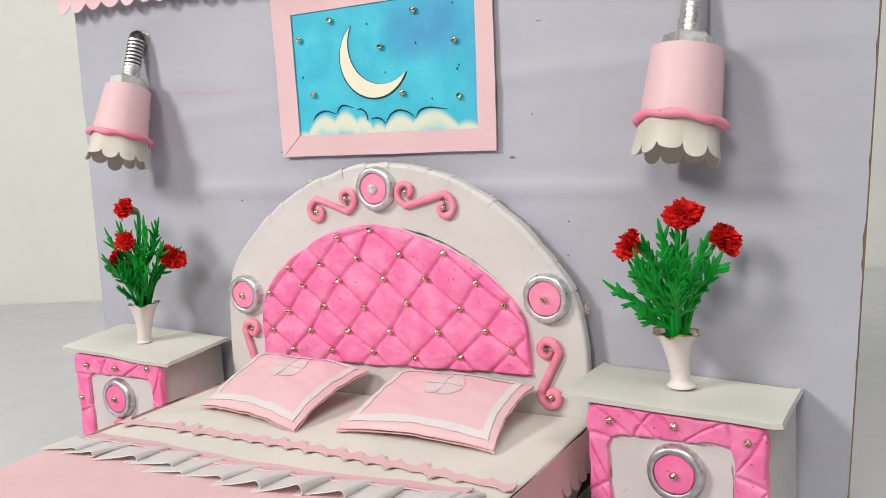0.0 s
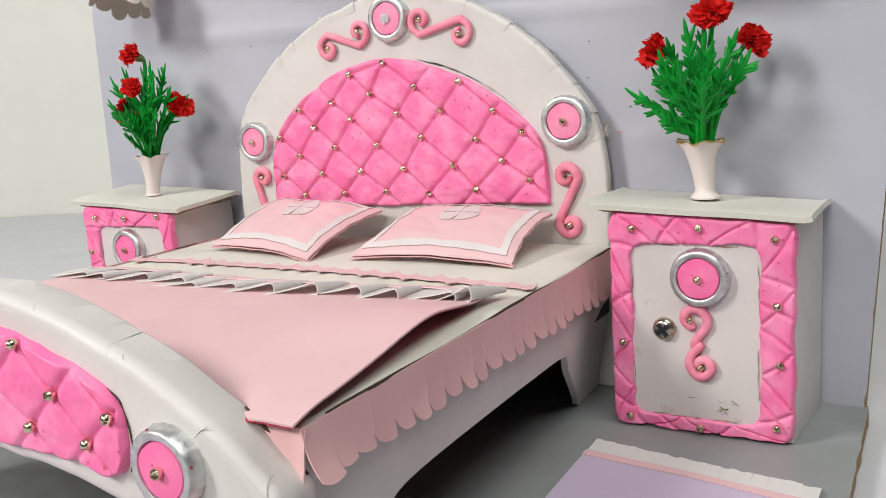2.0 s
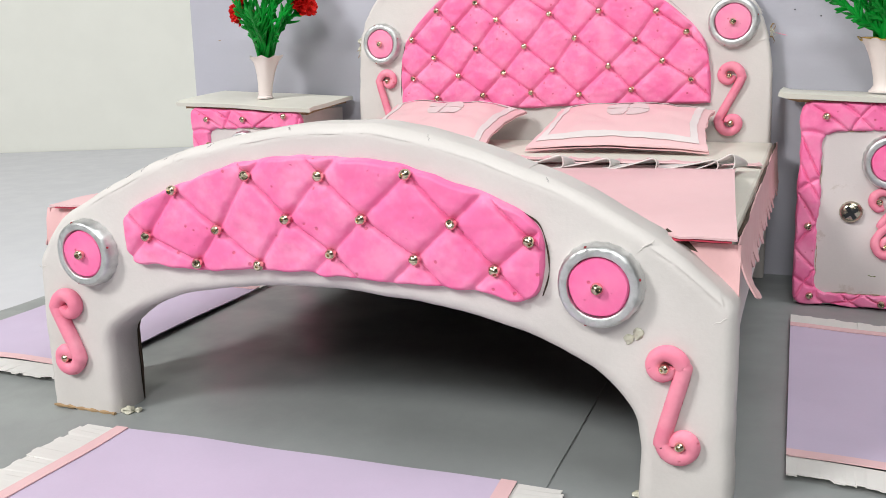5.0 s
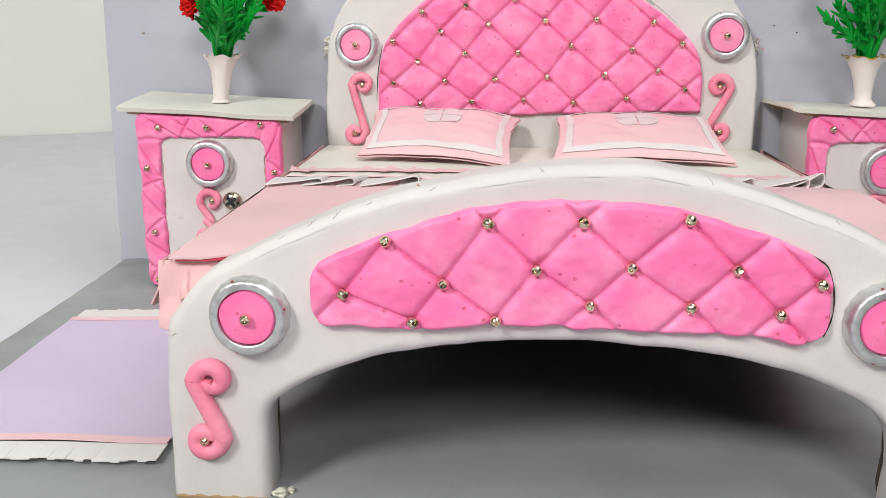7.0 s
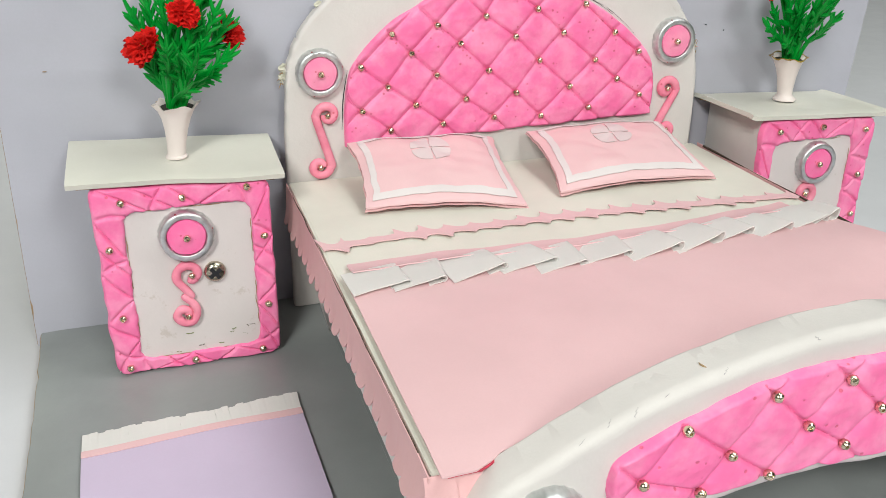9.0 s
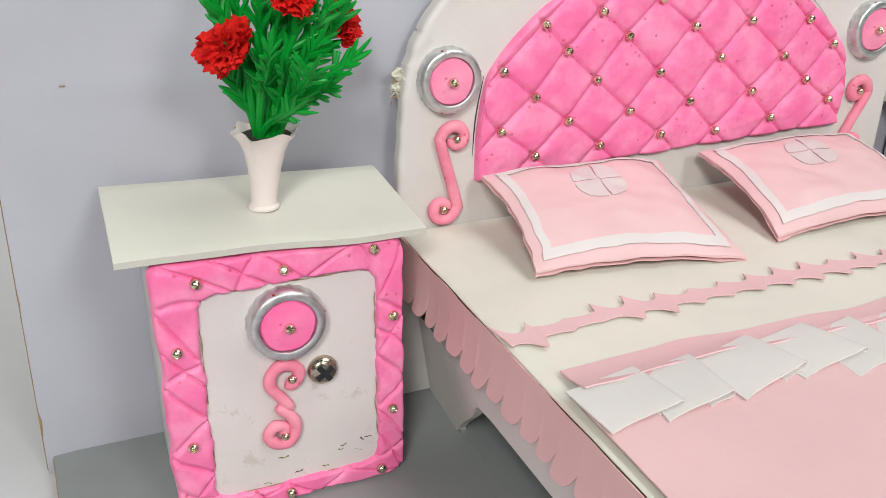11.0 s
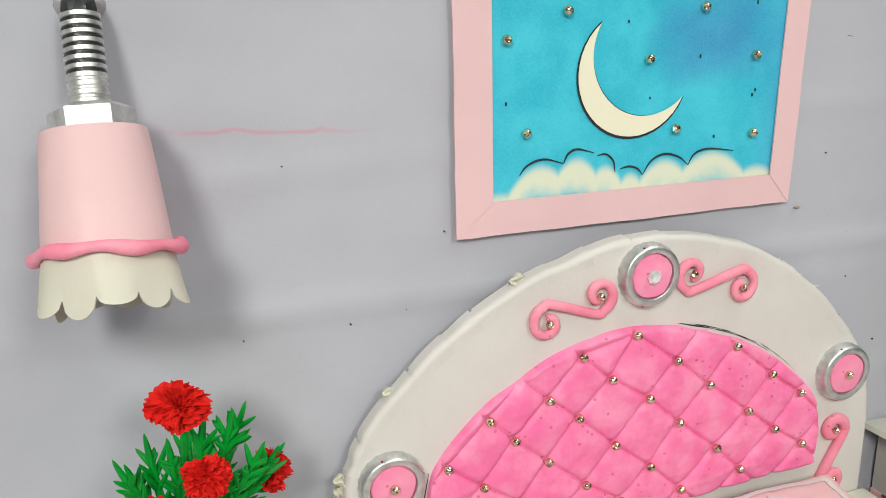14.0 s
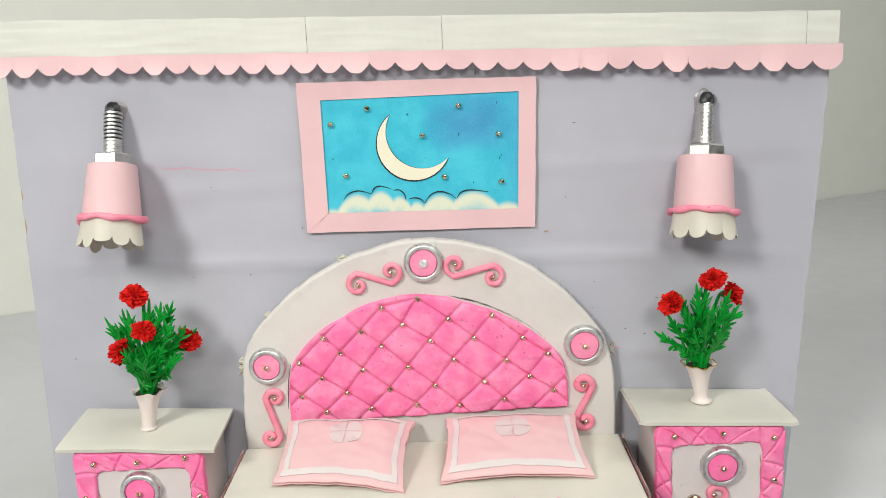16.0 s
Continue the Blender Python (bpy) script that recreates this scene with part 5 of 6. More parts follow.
def nightstand(label, x0, x1, z1l, z1r, door, dots, ring_at, roll, knob, slab, slab_label, seed, splay):
    ns = thing("nightstand", ((x0 + x1) / 2, -0.025, 0), label, "nightstand", "nightstands beside the bed")
    body = [(x0 + 0.0008, 0.0), (x1 - 0.0008, 0.0), (x1 - 0.0008, z1r), (x0 + 0.0008, z1l)]
    part("body", prism(body, lambda a, b, d: Vector((a + splay * d / 0.04 * (a > (x0 + x1) / 2), -0.0440 + d, b)), 0.0405, 0.0008), M_WHITE, ns, "box body covered in white paper")
    d0, d1, e0, e1 = door
    part("door", box(d0 - 0.003, d1 + 0.003, -0.0449, -0.0436, e0 - 0.003, e1 + 0.003, 0.0003, 1), M_DOOR, ns, "scuffed white paper door")
    rim = part("clay_border", quilt_frame(x0, x1, 0.0004, z1l, z1r, d0, d1, e0, e1, -0.0438, 0.0029, seed), M_CLAY, ns, "hot pink pinched clay border")
    for x, z in dots:
        bead(rim, x, -0.0472, z)
    random.seed(int(seed) + 70)
    corners = [(d0, e0), (d1, e0), (d1, e1), (d0, e1)]
    for k in range(4):
        a, b = np.array(corners[k]), np.array(corners[(k + 1) % 4])
        for lo, hi in ((rand(0.10, 0.2), rand(0.4, 0.55)), (rand(0.6, 0.68), rand(0.8, 0.92))):
            gap = [(p[0] + 0.0006 * wob(p[0], seed, p[1], 180), -0.0452, p[1] + 0.0006 * wob(p[1], seed, p[0], 180)) for p in (a + (b - a) * f for f in np.linspace(lo, hi, 14))]
            part("dark_line", mesh(*tube(gap, lambda t: 0.00013 * (0.25 + abs(math.sin(t * 8 + k))), 5)), M_CARD, ns, "broken brown line along the clay border")
    ornament(ns, ring_at[0], -0.0448, ring_at[1], 0.0101)
    comma_pair(ns, *roll, -0.0456, 0.0016)
    kn = part("screw_knob", screw_mesh(), M_SCREW, ns, "cross-head screw used as a knob", at=(knob[0], -0.0448, knob[1]))
    part("slot", cross_mesh(), M_BLACK, kn, "black cross for the shaded slot", at=(knob[0], -0.0448, knob[1]))
    random.seed(int(seed))
    for k in range(9):
        sx, sz = d0 + (d1 - d0) * rand(0.25, 0.92), e0 + rand(0.001, 0.009)
        run, fall = rand(0.0008, 0.0034), rand(-0.0010, 0.0004)
        scratch = [(sx + t * run, -0.04495, sz + 0.00015 * math.sin(t * 7 + k) + fall * t) for t in np.linspace(0, 1, 6)]
        part("scuff", mesh(*tube(scratch, lambda t, w=rand(0.00005, 0.00020): w * (0.3 + abs(math.sin(math.pi * t * 1.6))), 5)), M_BUD if k % 3 else M_UNDER, ns, "dark scuff mark")
    s0, s1, yf, yb, zl, zr, sag, back = slab

    def board(u, v):
        x = s0 + u * (s1 - s0)
        edge = max(0.0, abs(2 * u - 1) - 0.9) * 10
        return (x, yf + (yb - yf) * v + 0.0013 * wob(x, seed, 0, 45) * (v < 0.5), zl + (zr - zl) * u + back * v + 0.0005 * wob(x, v * 0.04, seed, 30) - sag * edge ** 2 - (0.0005 if v in (0.0, 1.0) else 0))
    top = part("top", sheet(board, 30, 16, 0.0019), M_CREAM, ns, slab_label)
    part("card_edge", sheet(lambda u, v: (board(u, v)[0] * 0.92 + 0.08 * (s0 + s1) / 2, board(u, v * 0.88 + 0.08)[1], board(u, v)[2] - 0.0016), 20, 6, 0.0016), M_CARD, ns, "brown cardboard under the top")
    return ns


nightstand("white paper nightstand with pinched pink clay border beside the bed", -0.1712, -0.1085, 0.0762, 0.0735, (-0.1610, -0.1165, 0.0055, 0.0660),
           [(-0.161, 0.0705), (-0.140, 0.0705), (-0.117, 0.072), (-0.167, 0.053), (-0.112, 0.052), (-0.166, 0.025), (-0.1125, 0.023), (-0.166, 0.0035), (-0.142, 0.003), (-0.116, 0.0035)],
           (-0.1400, 0.0552), ((-0.1398, 0.0392), (-0.1426, 0.0222), -1), (-0.1312, 0.0390), (-0.1780, -0.1028, -0.0474, -0.0045, 0.0795, 0.0762, 0.0, 0.0028), "flat ivory paper top", 2.0, 0.0)
nightstand("white paper nightstand with pink clay border and bent ivory top", 0.1075, 0.1695, 0.0782, 0.0752, (0.1155, 0.1580, 0.0055, 0.0668),
           [(0.116, 0.0725), (0.139, 0.073), (0.1632, 0.070), (0.164, 0.048), (0.165, 0.028), (0.164, 0.006), (0.139, 0.0025), (0.114, 0.004), (0.112, 0.0312)],
           (0.1390, 0.0560), ((0.1358, 0.0412), (0.1392, 0.0246), 1), (0.1265, 0.0370), (0.0995, 0.1742, -0.0480, -0.0020, 0.0815, 0.0778, -0.0008, -0.0014), "ivory paper top with bent ends", 6.0, 0.0035)


# ---- vases and their plastic bouquets ----
def vase(x, y, z, foot, seed, tip):
    vs = thing("vase", (x, y, z), "small flared ivory paper vase on the nightstand", "vase", "vases")

    def wave(a, r, h):
        k = max(0.0, h / 0.0185) ** 5
        return r * (1 + 0.05 * k * math.sin(6 * a + seed)), h + 0.0003 * k * math.sin(5 * a + seed * 2) + 0.0002 * k * math.sin(9 * a)
    outer = [(foot, 0.0), (foot, 0.0006), (foot * 0.85, 0.0012), (0.0034, 0.0028), (0.0036, 0.0060), (0.0042, 0.0105), (0.0052, 0.0148), (0.0064, 0.0180), (0.0082, 0.0203)]
    inner = [(0.0077, 0.0201), (0.0059, 0.0178), (0.0046, 0.0145), (0.0036, 0.0105)]
    v, f = lathe(outer + inner, 40, wave)
    lean = Matrix(((1, 0, tip[0], 0), (0, 1, tip[1], 0), (0, 0, 1, 0), (0, 0, 0, 1)))
    part("body", mesh(turned(v, lean), f), M_VASE, vs, "rolled ivory card", at=(x, y, z))
    v, f = lathe([(0.0002, 0.0193), (0.0064, 0.0188), (0.0052, 0.0170), (0.0002, 0.0168)], 20)
    part("filling", mesh(turned(v, lean), f), M_SOIL, vs, "dark filling", at=(x, y, z))
    if seed > 2:
        loop = [lean @ Vector((q[0] * 1.01 * math.cos(a), q[0] * 1.01 * math.sin(a), q[1])) for a in np.linspace(0, 2 * math.pi, 49) for q in (wave(a, 0.0081, 0.0203),)]
        part("gilt_rim", mesh(*tube(loop, lambda t: 0.00028 + 0.00012 * math.sin(t * 61), 6)), M_GOLD, vs, "worn gilt rim", at=(x, y, z))
    random.seed(int(seed * 10))
    for k in range(9 if seed > 2 else 3):
        a = k * 0.7 + seed
        c = Vector((0.0080 * math.cos(a), 0.0080 * math.sin(a), 0.0200 + rand(-0.0004, 0.0005)))
        bm = bmesh.new()
        bmesh.ops.create_icosphere(bm, subdivisions=1, radius=0.00035)
        for q in bm.verts:
            q.co = Vector((q.co.x * 1.5, q.co.y, q.co.z * 0.6)) + noise.noise_vector(q.co * 900) * 0.0003
            q.co = lean @ (q.co + c)
        part("gilt_flake", from_bm(bm, True), M_GOLD, vs, "glittery gold flake on the rim", at=(x, y, z))


def finger(base, way, side, length, wide):
    """A fleshy needle with a blunt tip, bent a little upward."""
    bow = rand(0.02, 0.16)
    path = [base + way * (length * t) + Vector((0, 0, 1)) * (bow * length * t * t) for t in (0.0, 0.3, 0.6, 0.85, 1.0)]
    return tube(path, lambda t: wide * (1.1 if t < 0.1 else 1.05 if t < 0.4 else 0.85 if t < 0.7 else 0.58 if t < 0.95 else 0.12), 6, up=tuple(side.cross(way)), flat=0.7)


def frond(root, tip, needle, wide, spread):
    """One plastic frond from the vase to its tip: a rib, and needles in pairs that point forward."""
    root = Vector(root)
    tip = root.lerp(Vector(tip), 0.91)
    line = tip - root
    length = line.length
    away = Vector((line.x, line.y, 0))
    rib = [Vector(p) for p in catmull([root, root + line * 0.4 + Vector((0, 0, 0.08 * length)) - away * 0.10, root + line * 0.75 + Vector((0, 0, 0.05 * length)), tip], 4)]
    bits = [tube(rib, lambda t: wide * (1.10 + 0.20 * math.sin(math.pi * min(1.0, t * 1.1))), 7, flat=0.8)]
    n = len(rib)
    face = Vector((rand(-0.35, 0.35), -1.0, rand(0.0, 0.5))).normalized()
    t = rand(0.34, 0.50)
    while t < 0.97:
        k = min(n - 2, int(t * (n - 1)))
        f = t * (n - 1) - k
        base, way = rib[k].lerp(rib[k + 1], f), (rib[k + 1] - rib[k]).normalized()
        side = way.cross(face).normalized()
        for sg in (-1, 1):
            open_by = radians(rand(*spread))
            w = (way * math.cos(open_by) + side * (sg * math.sin(open_by)) + face * rand(-0.45, 0.65)).normalized()
            size = needle * rand(0.60, 1.20) * (1.1 - 0.40 * t)
            bits.append(finger(base, w, side, size, wide * rand(0.9, 1.1)))
            if rand(0, 1) < 0.35:
                off = (w + side * (sg * rand(0.5, 0.9))).normalized()
                bits.append(finger(base + w * (size * rand(0.35, 0.5)), off, side, size * rand(0.4, 0.6), wide * 0.95))
        t += rand(0.10, 0.15)
    bits.append(finger(tip - (rib[-1] - rib[-2]) * 0.4, (rib[-1] - rib[-2]).normalized(), Vector((1, 0, 0)), needle * 0.8, wide))
    return mesh(*join(*bits))


def blossom_mesh(facing, radius, seed):
    """A small carnation: nested ruffled cups with a beaded, serrated rim and a sunk middle."""
    random.seed(seed)
    q = Vector((0, 0, 1)).rotation_difference(Vector(facing).normalized()).to_matrix().to_4x4()
    pieces = []
    for lean, size, waves, amp in ((88, 1.06, 9, 0.13), (74, 1.02, 11, 0.15), (60, 0.94, 9, 0.16), (42, 0.74, 8, 0.15), (20, 0.45, 6, 0.10)):
        ph, ph2 = rand(0, 6), rand(0, 6)
        nu, nv = 110, 9
        verts, faces = [], []
        for i in range(nu):
            a = 2 * math.pi * i / nu
            out = Vector((math.cos(a), math.sin(a), 0))
            ray = out * math.sin(radians(lean)) + Vector((0, 0, math.cos(radians(lean))))
            nrm = out * -math.cos(radians(lean)) + Vector((0, 0, math.sin(radians(lean))))
            for j in range(nv + 1):
                t = j / nv
                reach = radius * size * (0.08 + 0.92 * t) * (1 + t * (0.10 * math.sin(2 * a + ph2) + 0.04 * math.sin(waves * a + ph) + 0.045 * math.sin(27 * a + ph) + 0.03 * math.sin(41 * a + ph2)))
                p = ray * reach + nrm * (radius * amp * t ** 1.4 * (math.sin(waves * a + ph) + 0.35 * math.sin((2 * waves + 1) * a + ph2))) + Vector((0, 0, -0.35 * radius))
                p += noise.noise_vector(p * 1700 + Vector((seed, lean, 0))) * (0.05 * radius * (0.3 + t))
                p += noise.noise_vector(p * 210 + Vector((seed, 0, 0))) * (0.30 * radius * t)
                verts.append(q @ Vector((p.x * 1.12, p.y * 0.86, p.z)))
        for i in range(nu):
            for j in range(nv):
                b, c = i * (nv + 1) + j, ((i + 1) % nu) * (nv + 1) + j
                faces.append((b, c, c + 1, b + 1))
        pieces.append((verts, faces))
    me = mesh(*join(*pieces), smooth=False)
    me.polygons.foreach_set("use_smooth", [True] * len(me.polygons))
    return me


def bouquet(root, flowers, tips, label, seed, needle, wide, spread):
    root = Vector(root)
    bq = thing("artificial_bouquet", root, label, "artificial flowers", "bouquets in the vases")
    random.seed(seed)
    for k, tip in enumerate(tips):
        a = 2.4 * k
        part("leafy_sprig", frond(root + Vector((0.0022 * math.cos(a), 0.0022 * math.sin(a), -0.002)), tip, needle, wide, spread), M_GREEN, bq, "glossy green plastic sprig")
    for k, (place, facing, r) in enumerate(flowers):
        p = Vector(place)
        head = part("blossom", blossom_mesh(facing, r, seed * 10 + k), M_RED_PETAL, bq, "ruffled red velvety carnation", at=p)
        f = Vector(facing).normalized()
        end = p - f * (0.55 * r)
        mid = end - f * 0.006
        stem = catmull([root + Vector((0, 0, -0.002)), root.lerp(mid, 0.55) + Vector((0, 0, 0.004)), mid, end], 5)
        part("flower_stem", mesh(*tube(stem, lambda t: 0.0009, 6)), M_GREEN, bq)
        part("calyx", mesh(*tube([mid, mid.lerp(end, 0.35), mid.lerp(end, 0.7), end + f * 0.001], lambda t: 0.0010 + 0.0019 * t ** 0.7, 10)), M_BUD, head, "pale green calyx")


TIPS_LEFT = ((-0.1250, -0.032, 0.1440), (-0.1215, -0.026, 0.1425), (-0.1310, -0.030, 0.1450), (-0.1395, -0.036, 0.1420), (-0.1440, -0.030, 0.1400), (-0.1505, -0.034, 0.1375), (-0.1485, -0.028, 0.1325), (-0.1195, -0.036, 0.1365),
             (-0.1160, -0.030, 0.1310), (-0.1135, -0.022, 0.1275), (-0.1165, -0.040, 0.1210), (-0.1215, -0.038, 0.1140), (-0.1390, -0.046, 0.1260), (-0.1300, -0.048, 0.1200), (-0.1450, -0.026, 0.1150), (-0.1340, -0.018, 0.1350), (-0.1270, -0.014, 0.1250), (-0.1330, -0.044, 0.1100), (-0.1350, -0.040, 0.1180), (-0.1250, -0.036, 0.1240), (-0.1280, -0.036, 0.1320), (-0.1400, -0.036, 0.1220))
TIPS_RIGHT = ((0.1305, -0.028, 0.1405), (0.1240, -0.026, 0.1350), (0.1360, -0.024, 0.1395), (0.1115, -0.030, 0.1185), (0.1235, -0.034, 0.1305), (0.1225, -0.032, 0.1100), (0.1190, -0.024, 0.1240), (0.1470, -0.026, 0.1360), (0.1510, -0.026, 0.1290),
              (0.1320, -0.042, 0.1270), (0.1400, -0.042, 0.1220), (0.1330, -0.036, 0.1180), (0.1420, -0.038, 0.1330), (0.1280, -0.036, 0.1190), (0.1360, -0.012, 0.1300), (0.1350, -0.040, 0.1340), (0.1450, -0.034, 0.1260), (0.1260, -0.034, 0.1250))
vase(-0.1397, -0.0270, 0.0792, 0.0040, 1.2, (0.10, 0.03))
vase(0.1356, -0.0222, 0.0796, 0.0052, 3.4, (-0.08, -0.02))
bouquet((-0.1380, -0.0268, 0.0965), [((-0.1366, -0.0345, 0.1498), (-0.15, -0.80, 0.35), 0.0056), ((-0.1322, -0.0400, 0.1340), (0.10, -0.85, 0.30), 0.0050), ((-0.1150, -0.0250, 0.1236), (0.85, -0.45, 0.15), 0.0060), ((-0.1478, -0.0340, 0.1215), (-0.70, -0.70, 0.15), 0.0064)],
        TIPS_LEFT, "green plastic sprigs with four red carnations in a paper vase", 21, 0.0082, 0.00078, (18, 42))
bouquet((0.1345, -0.0226, 0.0965), [((0.1388, -0.0283, 0.1440), (0.10, -0.90, 0.35), 0.0056), ((0.1177, -0.0269, 0.1327), (-0.65, -0.7, 0.25), 0.0056), ((0.1525, -0.0190, 0.1340), (0.6, -0.7, 0.25), 0.0056)],
        TIPS_RIGHT, "green plastic sprigs with three red carnations in a paper vase", 34, 0.0074, 0.00084, (20, 42))


# ---- wall lamps made of bolts and paper cones ----
def wall_lamp(top, foot, r_top, r_band, r_low, label, seed, dark_to, rod):
    """top: the bolt's glued end at the wall; foot: the middle of the shade's lower rim."""
    top, foot = Vector(top), Vector(foot)
    axis = foot - top
    length = axis.length
    m = Matrix.Translation(top) @ Vector((0, 0, 1)).rotation_difference(axis.normalized()).to_matrix().to_4x4()
    lamp = thing("wall_lamp", top, label, "lamp", "wall lamps")

    def lay(name, vf, mat, note, smooth=True):
        part(name, mesh(turned(vf[0], m), vf[1], smooth), mat, lamp, note)
    # glue blob, threaded bolt, hexagon nut
    part("glue_blob", mesh(*[turned(lathe([(0.0006, -0.0034), (0.0020, -0.0030), (0.0032, -0.0012), (0.0035, 0.0010), (0.0033, 0.0026)], 18, lambda a, r, h: (r * (1 + 0.12 * math.sin(3 * a + seed) + 0.07 * math.sin(7 * a)), h))[0], m), lathe([(1, 0)] * 5, 18)[1]]), M_BLACK, lamp, "black glue blob")
    nut_at = length * 0.355
    prof, grooves = [], []
    s = 0.002
    while s < nut_at + 0.001:
        deep = rod - 0.0007 if s < nut_at * dark_to else rod - 0.0003
        prof += [(rod, s), (rod, s + 0.0009), (deep, s + 0.0012), (deep, s + 0.0016)]
        if s < nut_at * dark_to:
            grooves.append(s + 0.0014)
        s += 0.0019
    lay("bolt", lathe(prof, 24), M_STEEL, "threaded zinc bolt")
    for g in grooves:
        lay("groove", lathe([(rod - 0.0008, g - 0.0004), (rod - 0.00025, g - 0.0003), (rod - 0.00025, g + 0.0003), (rod - 0.0008, g + 0.0004)], 24), M_BLACK, "black ring in the bolt thread")
    if not grooves:
        # a dull grey sleeve round the back of the bolt
        verts, faces = lathe([(0.0030, 0.0016), (0.0040, 0.0024), (0.0046, 0.0090), (0.0056, nut_at - 0.0018), (0.0040, nut_at - 0.0012)], 28, lambda a, r, h: (r * (1 + 0.03 * math.sin(2 * a + h * 300)), h))
        part("grey_sleeve", mesh(turned(verts, Matrix.Translation((0, 0.0030, 0)) @ m), faces), M_SMEAR, lamp, "dull grey sleeve behind the bolt")
    # clear glue spread on the wall round the bolt's end
    verts, faces = lathe([(0.0060, 0.0), (0.0056, 0.0005), (0.0040, 0.0012), (0.0010, 0.0016)], 26, lambda a, r, h: (r * (1 + 0.10 * math.sin(3 * a + seed) + 0.06 * math.sin(5 * a)), h))
    part("glue_spread", mesh(turned(verts, Matrix.Translation((top.x, -0.0008, top.z - 0.001)) @ TO_FRONT), faces), M_SMEAR, lamp, "greyish hot glue spread")
    nv, nf = lathe([(0.0040, nut_at - 0.0016), (0.0076, nut_at - 0.0015), (0.0092, nut_at - 0.0004), (0.0092, nut_at + 0.0042), (0.0060, nut_at + 0.0044)], 6)
    lay("hexagon_nut", (nv, nf), M_STEEL, "zinc hexagon nut", False)
    s0, s1, s2 = nut_at + 0.0040, length * 0.82, length
    # shade: an open paper cone
    def cone(u, v):
        a = 2 * math.pi * u
        if v < 0.12:
            r, s = r_top * (0.35 + 0.65 * v / 0.12), s0 - 0.0001
        else:
            t = (v - 0.12) / 0.88
            r, s = r_top + (r_band - r_top) * t ** 0.9, s0 + (s1 - s0) * t
        r *= 1 + 0.008 * math.sin(3 * a + seed)
        return m @ Vector((r * math.cos(a), r * math.sin(a), s))
    part("shade", sheet(cone, 48, 16, 0.0005, closed_u=True), M_FRAME, lamp, "pale pink paper shade")
    n = 11

    def frill(u, v):
        a = 2 * math.pi * u
        lobe = max(0.0, 1 - (2 * ((u * n) % 1.0) - 1) ** 2) ** 0.5
        end = (s2 - 0.0032) + (0.0034 + 0.0012 * math.sin(math.floor(u * n) * 2.3 + seed)) * lobe
        r = r_band * 0.985 + (r_low - r_band * 0.985) * v + 0.0009 * math.sin(5 * a + seed) * v + 0.0007 * lobe * v ** 3
        return m @ Vector((r * math.cos(a), r * math.sin(a), s1 - 0.0020 + (end - s1 + 0.0020) * v))
    part("scalloped_frill", sheet(frill, n * 12, 8, 0.0004, closed_u=True), M_FRILL, lamp, "ivory paper frill with scalloped edge")
    loop = []
    for k in range(65):
        a = 2 * math.pi * k / 64
        r = (r_band + 0.0011) * (1 + 0.016 * math.sin(4 * a + seed * 2) + 0.02 * max(0.0, math.cos(a - 0.3)) ** 6)
        loop.append(m @ Vector((r * math.cos(a), r * math.sin(a), s1 - 0.0006 + 0.0006 * math.sin(2 * a + seed) + 0.0003 * math.sin(7 * a))))
    part("clay_band", mesh(*tube(loop, lambda t: 0.00145 + 0.0003 * math.sin(t * 40 + seed), 14)), M_SCROLL, lamp, "rolled pink clay band")
    return lamp


wall_lamp((-0.1458, -0.0050, 0.2350), (-0.1465, -0.0268, 0.1718), 0.0112, 0.0138, 0.0145, "bolt wall lamp with pink cone shade and ivory frill", 0.4, 0.62, 0.0044)
wall_lamp((0.1400, -0.0050, 0.2275), (0.1352, -0.0200, 0.1628), 0.0128, 0.0144, 0.0149, "bolt wall lamp with straight pink shade and ivory frill", 2.1, 0.0, 0.0032)


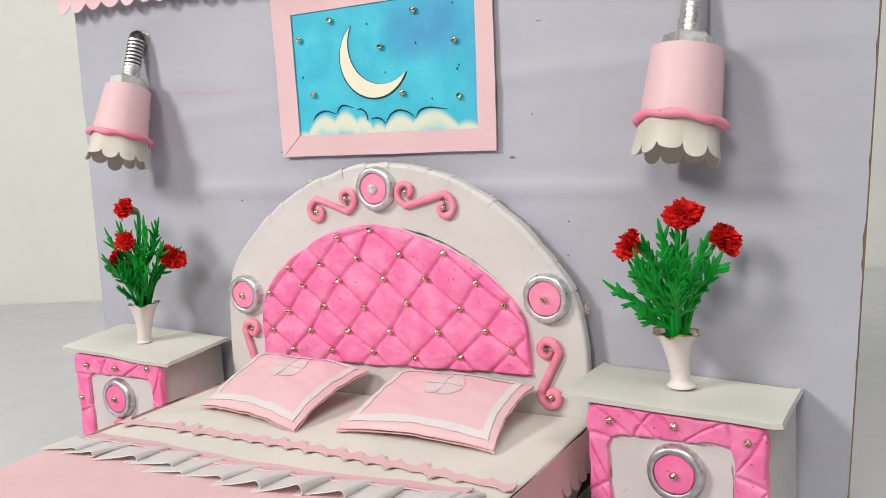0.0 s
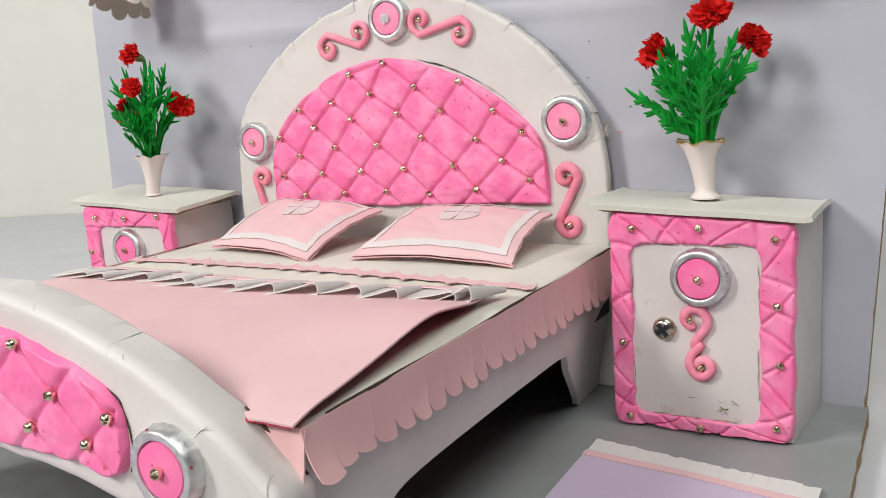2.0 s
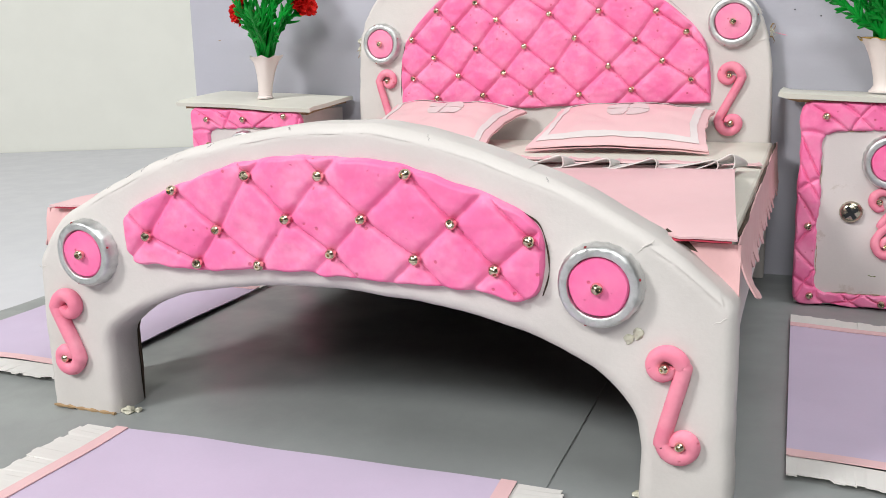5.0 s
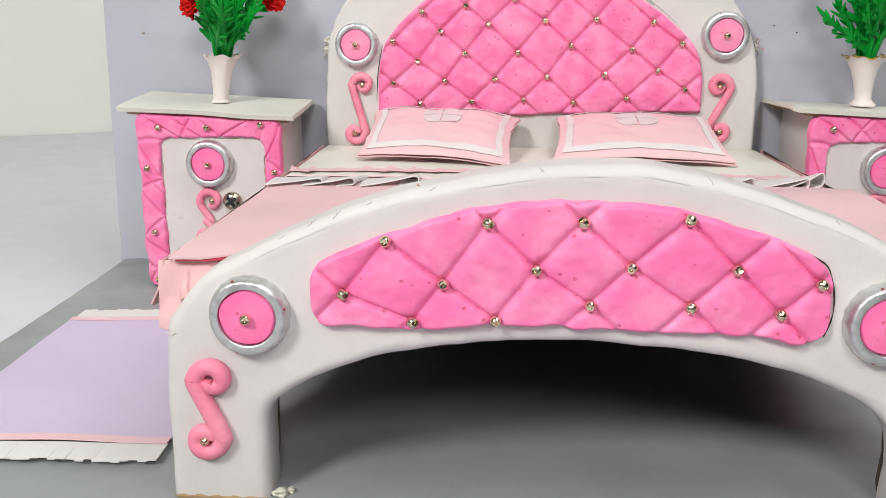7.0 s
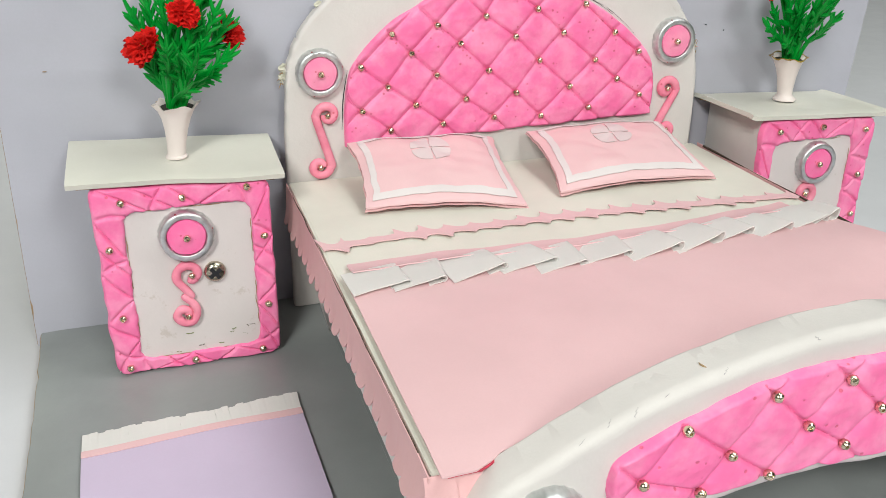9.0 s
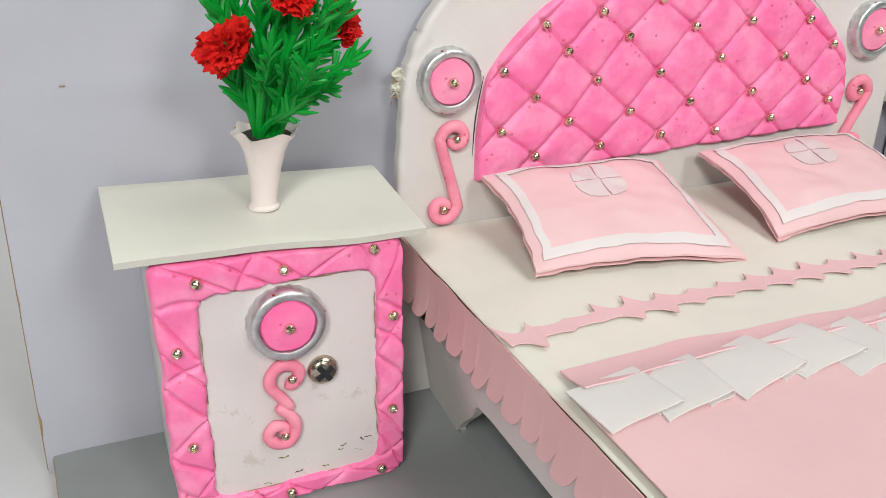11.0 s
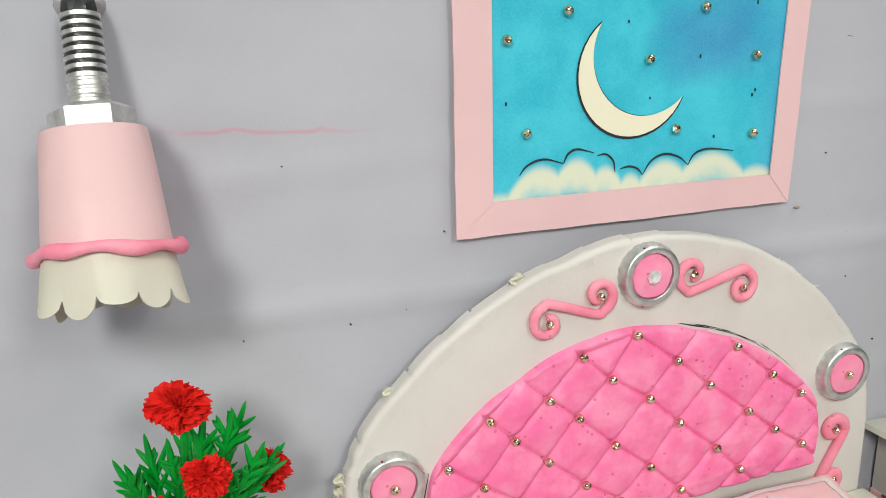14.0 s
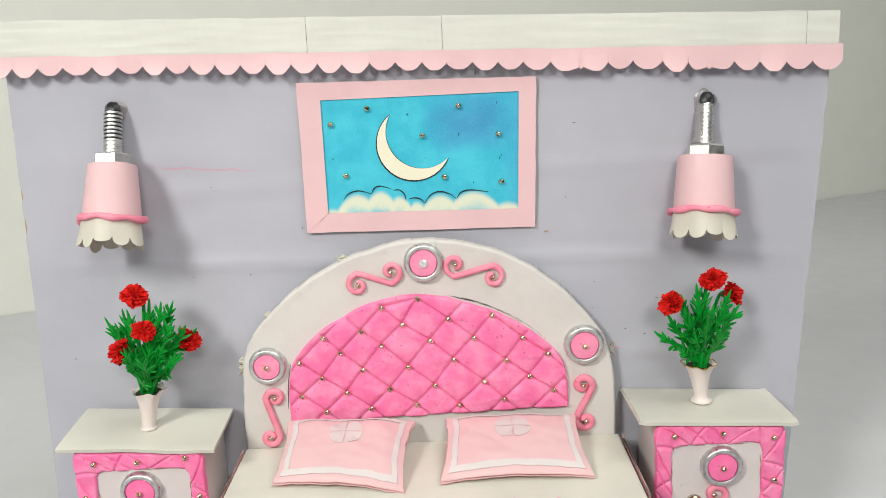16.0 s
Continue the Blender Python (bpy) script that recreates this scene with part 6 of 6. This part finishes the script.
# ---- framed picture ----
def picture():
    pic = thing("picture", (0, -0.001, 0.168), "framed print of a crescent moon over clouds, pink paper border", "picture")
    o = [(-0.0573, 0.2434), (0.0583, 0.2416), (0.0562, 0.1680), (-0.0573, 0.1697)]
    i = [(-0.0462, 0.2347), (0.0498, 0.2350), (0.0482, 0.1776), (-0.0462, 0.1792)]
    y = -0.0022
    for k in range(4):
        a, b, c, d = o[k], o[(k + 1) % 4], i[(k + 1) % 4], i[k]

        def strip(u, v, a=a, b=b, c=c, d=d, k=k):
            p = [(a[n] * (1 - u) + b[n] * u) * (1 - v) + (d[n] * (1 - u) + c[n] * u) * v for n in (0, 1)]
            return p[0] + 0.0003 * wob(p[0], 0, p[1], 110) * (1 - v), y - 0.0006 - 0.0002 * wob(p[0], k, p[1], 50) - 0.0002 * (k % 2), p[1] + 0.0003 * wob(p[1], 0, p[0], 110) * (1 - v)
        part("frame_strip", sheet(strip, 24, 4, 0.0005), M_FRAME, pic, "pink paper border strip with mitred ends")
    part("backing", prism([(p[0] * 0.985, 0.2062 + (p[1] - 0.2062) * 0.985) for p in o], lambda a, b, d: Vector((a, -0.0014 - d, b)), 0.0009), M_CARD, pic, "brown card backing")
    part("print", sheet(lambda u, v: ((i[0][0] - 0.002) + u * 0.0995, y - 0.0004, 0.1765 + v * 0.0590), 8, 6, 0.0002), M_SKY, pic, "printed blue night sky with a cloud bank")

    def circle(p, q, r):
        ax, az, bx, bz, cx, cz = *p, *q, *r
        d = 2 * (ax * (bz - cz) + bx * (cz - az) + cx * (az - bz))
        ux = ((ax * ax + az * az) * (bz - cz) + (bx * bx + bz * bz) * (cz - az) + (cx * cx + cz * cz) * (az - bz)) / d
        uz = ((ax * ax + az * az) * (cx - bx) + (bx * bx + bz * bz) * (ax - cx) + (cx * cx + cz * cz) * (bx - ax)) / d
        return ux, uz

    def sweep(p, q, r, n=26):
        """Points of the arc from p over q to r."""
        cx, cz = circle(p, q, r)
        rad = math.hypot(p[0] - cx, p[1] - cz)
        a = [math.atan2(k[1] - cz, k[0] - cx) for k in (p, q, r)]
        for k in (1, 2):
            while a[k] < a[k - 1]:
                a[k] += 2 * math.pi
        if a[2] - a[0] > 2 * math.pi:
            a = [a[0], 0, a[2] - 4 * math.pi]
        return [(cx + rad * math.cos(a[0] + (a[2] - a[0]) * t), cz + rad * math.sin(a[0] + (a[2] - a[0]) * t)) for t in np.linspace(0, 1, n)]

    def crescent(fat, dy):
        up, right = (-0.0132 + fat * 0.4, 0.2262 + fat), (0.0143 + fat, 0.2042)
        outer = sweep(up, (-0.0160 - fat, 0.2005 - fat), right)
        inner = sweep(up, (-0.0103 + fat * 1.0, 0.2047 - fat * 0.2), right)[::-1]
        return prism(outer + inner[1:-1], lambda a, b, d: Vector((a, dy - d, b)), 0.00012, smooth=False)
    part("moon_outline", crescent(0.0005, y - 0.00065), M_INK, pic, "black ink outline of the moon")
    part("moon", crescent(0.0, y - 0.00082), M_MOON, pic, "printed cream crescent moon")
    for arc in (((-0.0380, 0.1858), (-0.0355, 0.1885), (-0.0305, 0.1898), (-0.0242, 0.1880)), ((-0.0242, 0.1880), (-0.0228, 0.1906), (-0.0198, 0.1917), (-0.0145, 0.1902)), ((-0.0133, 0.1893), (-0.0105, 0.1894), (-0.0080, 0.1872), (-0.0073, 0.1838)),
                ((-0.0058, 0.1846), (-0.0030, 0.1851), (0.0000, 0.1843), (0.0020, 0.1822)), ((0.0020, 0.1822), (0.0050, 0.1862), (0.0095, 0.1877), (0.0145, 0.1863), (0.0178, 0.1836)), ((0.0178, 0.1836), (0.0200, 0.1868), (0.0250, 0.1879), (0.0340, 0.1865))):
        line = [(p[0], y - 0.0007, p[1]) for p in catmull(arc, 5)]
        part("cloud_line", mesh(*tube(line, lambda t: 0.00010 + 0.00022 * math.sin(math.pi * t), 5)), M_INK, pic, "black ink cloud line")
    for x, z in ((-0.0420, 0.2230), (-0.0240, 0.2299), (0.0203, 0.2294), (0.0023, 0.2158), (0.0393, 0.2150), (0.0402, 0.1917), (-0.0362, 0.1977), (0.0123, 0.1951)):
        bead(pic, x, y - 0.0016, z, label="silver bead star")
    random.seed(77)
    for x, z in ((-0.0045, 0.2262), (0.0200, 0.2155), (0.0035, 0.2045), (0.0265, 0.1915), (0.0405, 0.2045), (0.0395, 0.2030), (0.0390, 0.2300), (-0.0130, 0.2010), (-0.0420, 0.2060)):
        w, h = rand(0.00010, 0.00022), rand(0.0002, 0.0005)
        part("ink_speck", box(x - w, x + w, y - 0.0009, y - 0.0003, z - h, z + h), M_INK, pic, "dark ink speck")


picture()


# ---- rugs ----
def rug(c, label, seed, far_fringe=True):
    """c: corners (x, y) at the first end left, right, then the other end right, left. Fringes lie on both ends."""
    c = [np.array(p, float) for p in c]
    ctr = sum(c) / 4
    rg = thing("rug", (ctr[0], ctr[1], 0.0005), label, "rug", "paper rugs")

    def at(u, v, z):
        p = (c[0] * (1 - u) + c[1] * u) * (1 - v) + (c[3] * (1 - u) + c[2] * u) * v
        return p[0], p[1], z + 0.0005 + 0.0004 * wob(p[0], p[1], seed, 40)
    part("lilac_sheet", sheet(lambda u, v: at(u, 0.105 + 0.79 * v, 0.0007), 20, 24, 0.0004), M_LILAC_RUG, rg, "lilac paper sheet")
    for lo, hi, edge in ((0.084, 0.112, 0.0), (0.888, 0.916, 1.0)):
        part("pink_stripe", sheet(lambda u, v: at(u, lo + (hi - lo) * v + 0.004 * math.sin(u * 7 + seed), 0.0012), 20, 2, 0.0003), M_PINK, rg, "narrow pink paper stripe")
        n = 30
        random.seed(int(seed * 7))
        ends = [rand(0.0, 0.012) for _ in range(n + 1)]
        lifts = [rand(0.0, 0.0010) for _ in range(n + 1)]
        lean = [rand(-0.006, 0.006) for _ in range(n + 1)]

        def fringe(u, v, edge=edge):
            k, f = int(u * n * 0.9999), (u * n) % 1.0
            gap = 0.06 * (f > 0.90) * (k % 3 > 0)
            reach = (ends[k] + gap) * v
            w = 0.085 * (1 - v) + reach * 0.8
            vv = w if edge == 0 else 1 - w
            return at(u + lean[k] * v, vv, 0.0006 + 0.5 * lifts[k] * v)
        part("fringe", sheet(fringe, n * 8, 4, 0.0003), M_RUFFLE, rg, "snipped white paper fringe")


rug([(-0.1828, -0.0825), (-0.1085, -0.0782), (-0.1065, -0.2035), (-0.1800, -0.2060)], "lilac paper rug with white snipped fringe beside the bed", 1.0)
rug([(0.1080, -0.0652), (0.1812, -0.0755), (0.1850, -0.2030), (0.1105, -0.1960)], "lilac paper rug with white fringe, lying slightly askew", 2.0)
rug([(-0.0745, -0.2990), (-0.0745, -0.2270), (0.0640, -0.2200), (0.0640, -0.2930)], "lilac paper rug with white fringe before the footboard", 3.0)
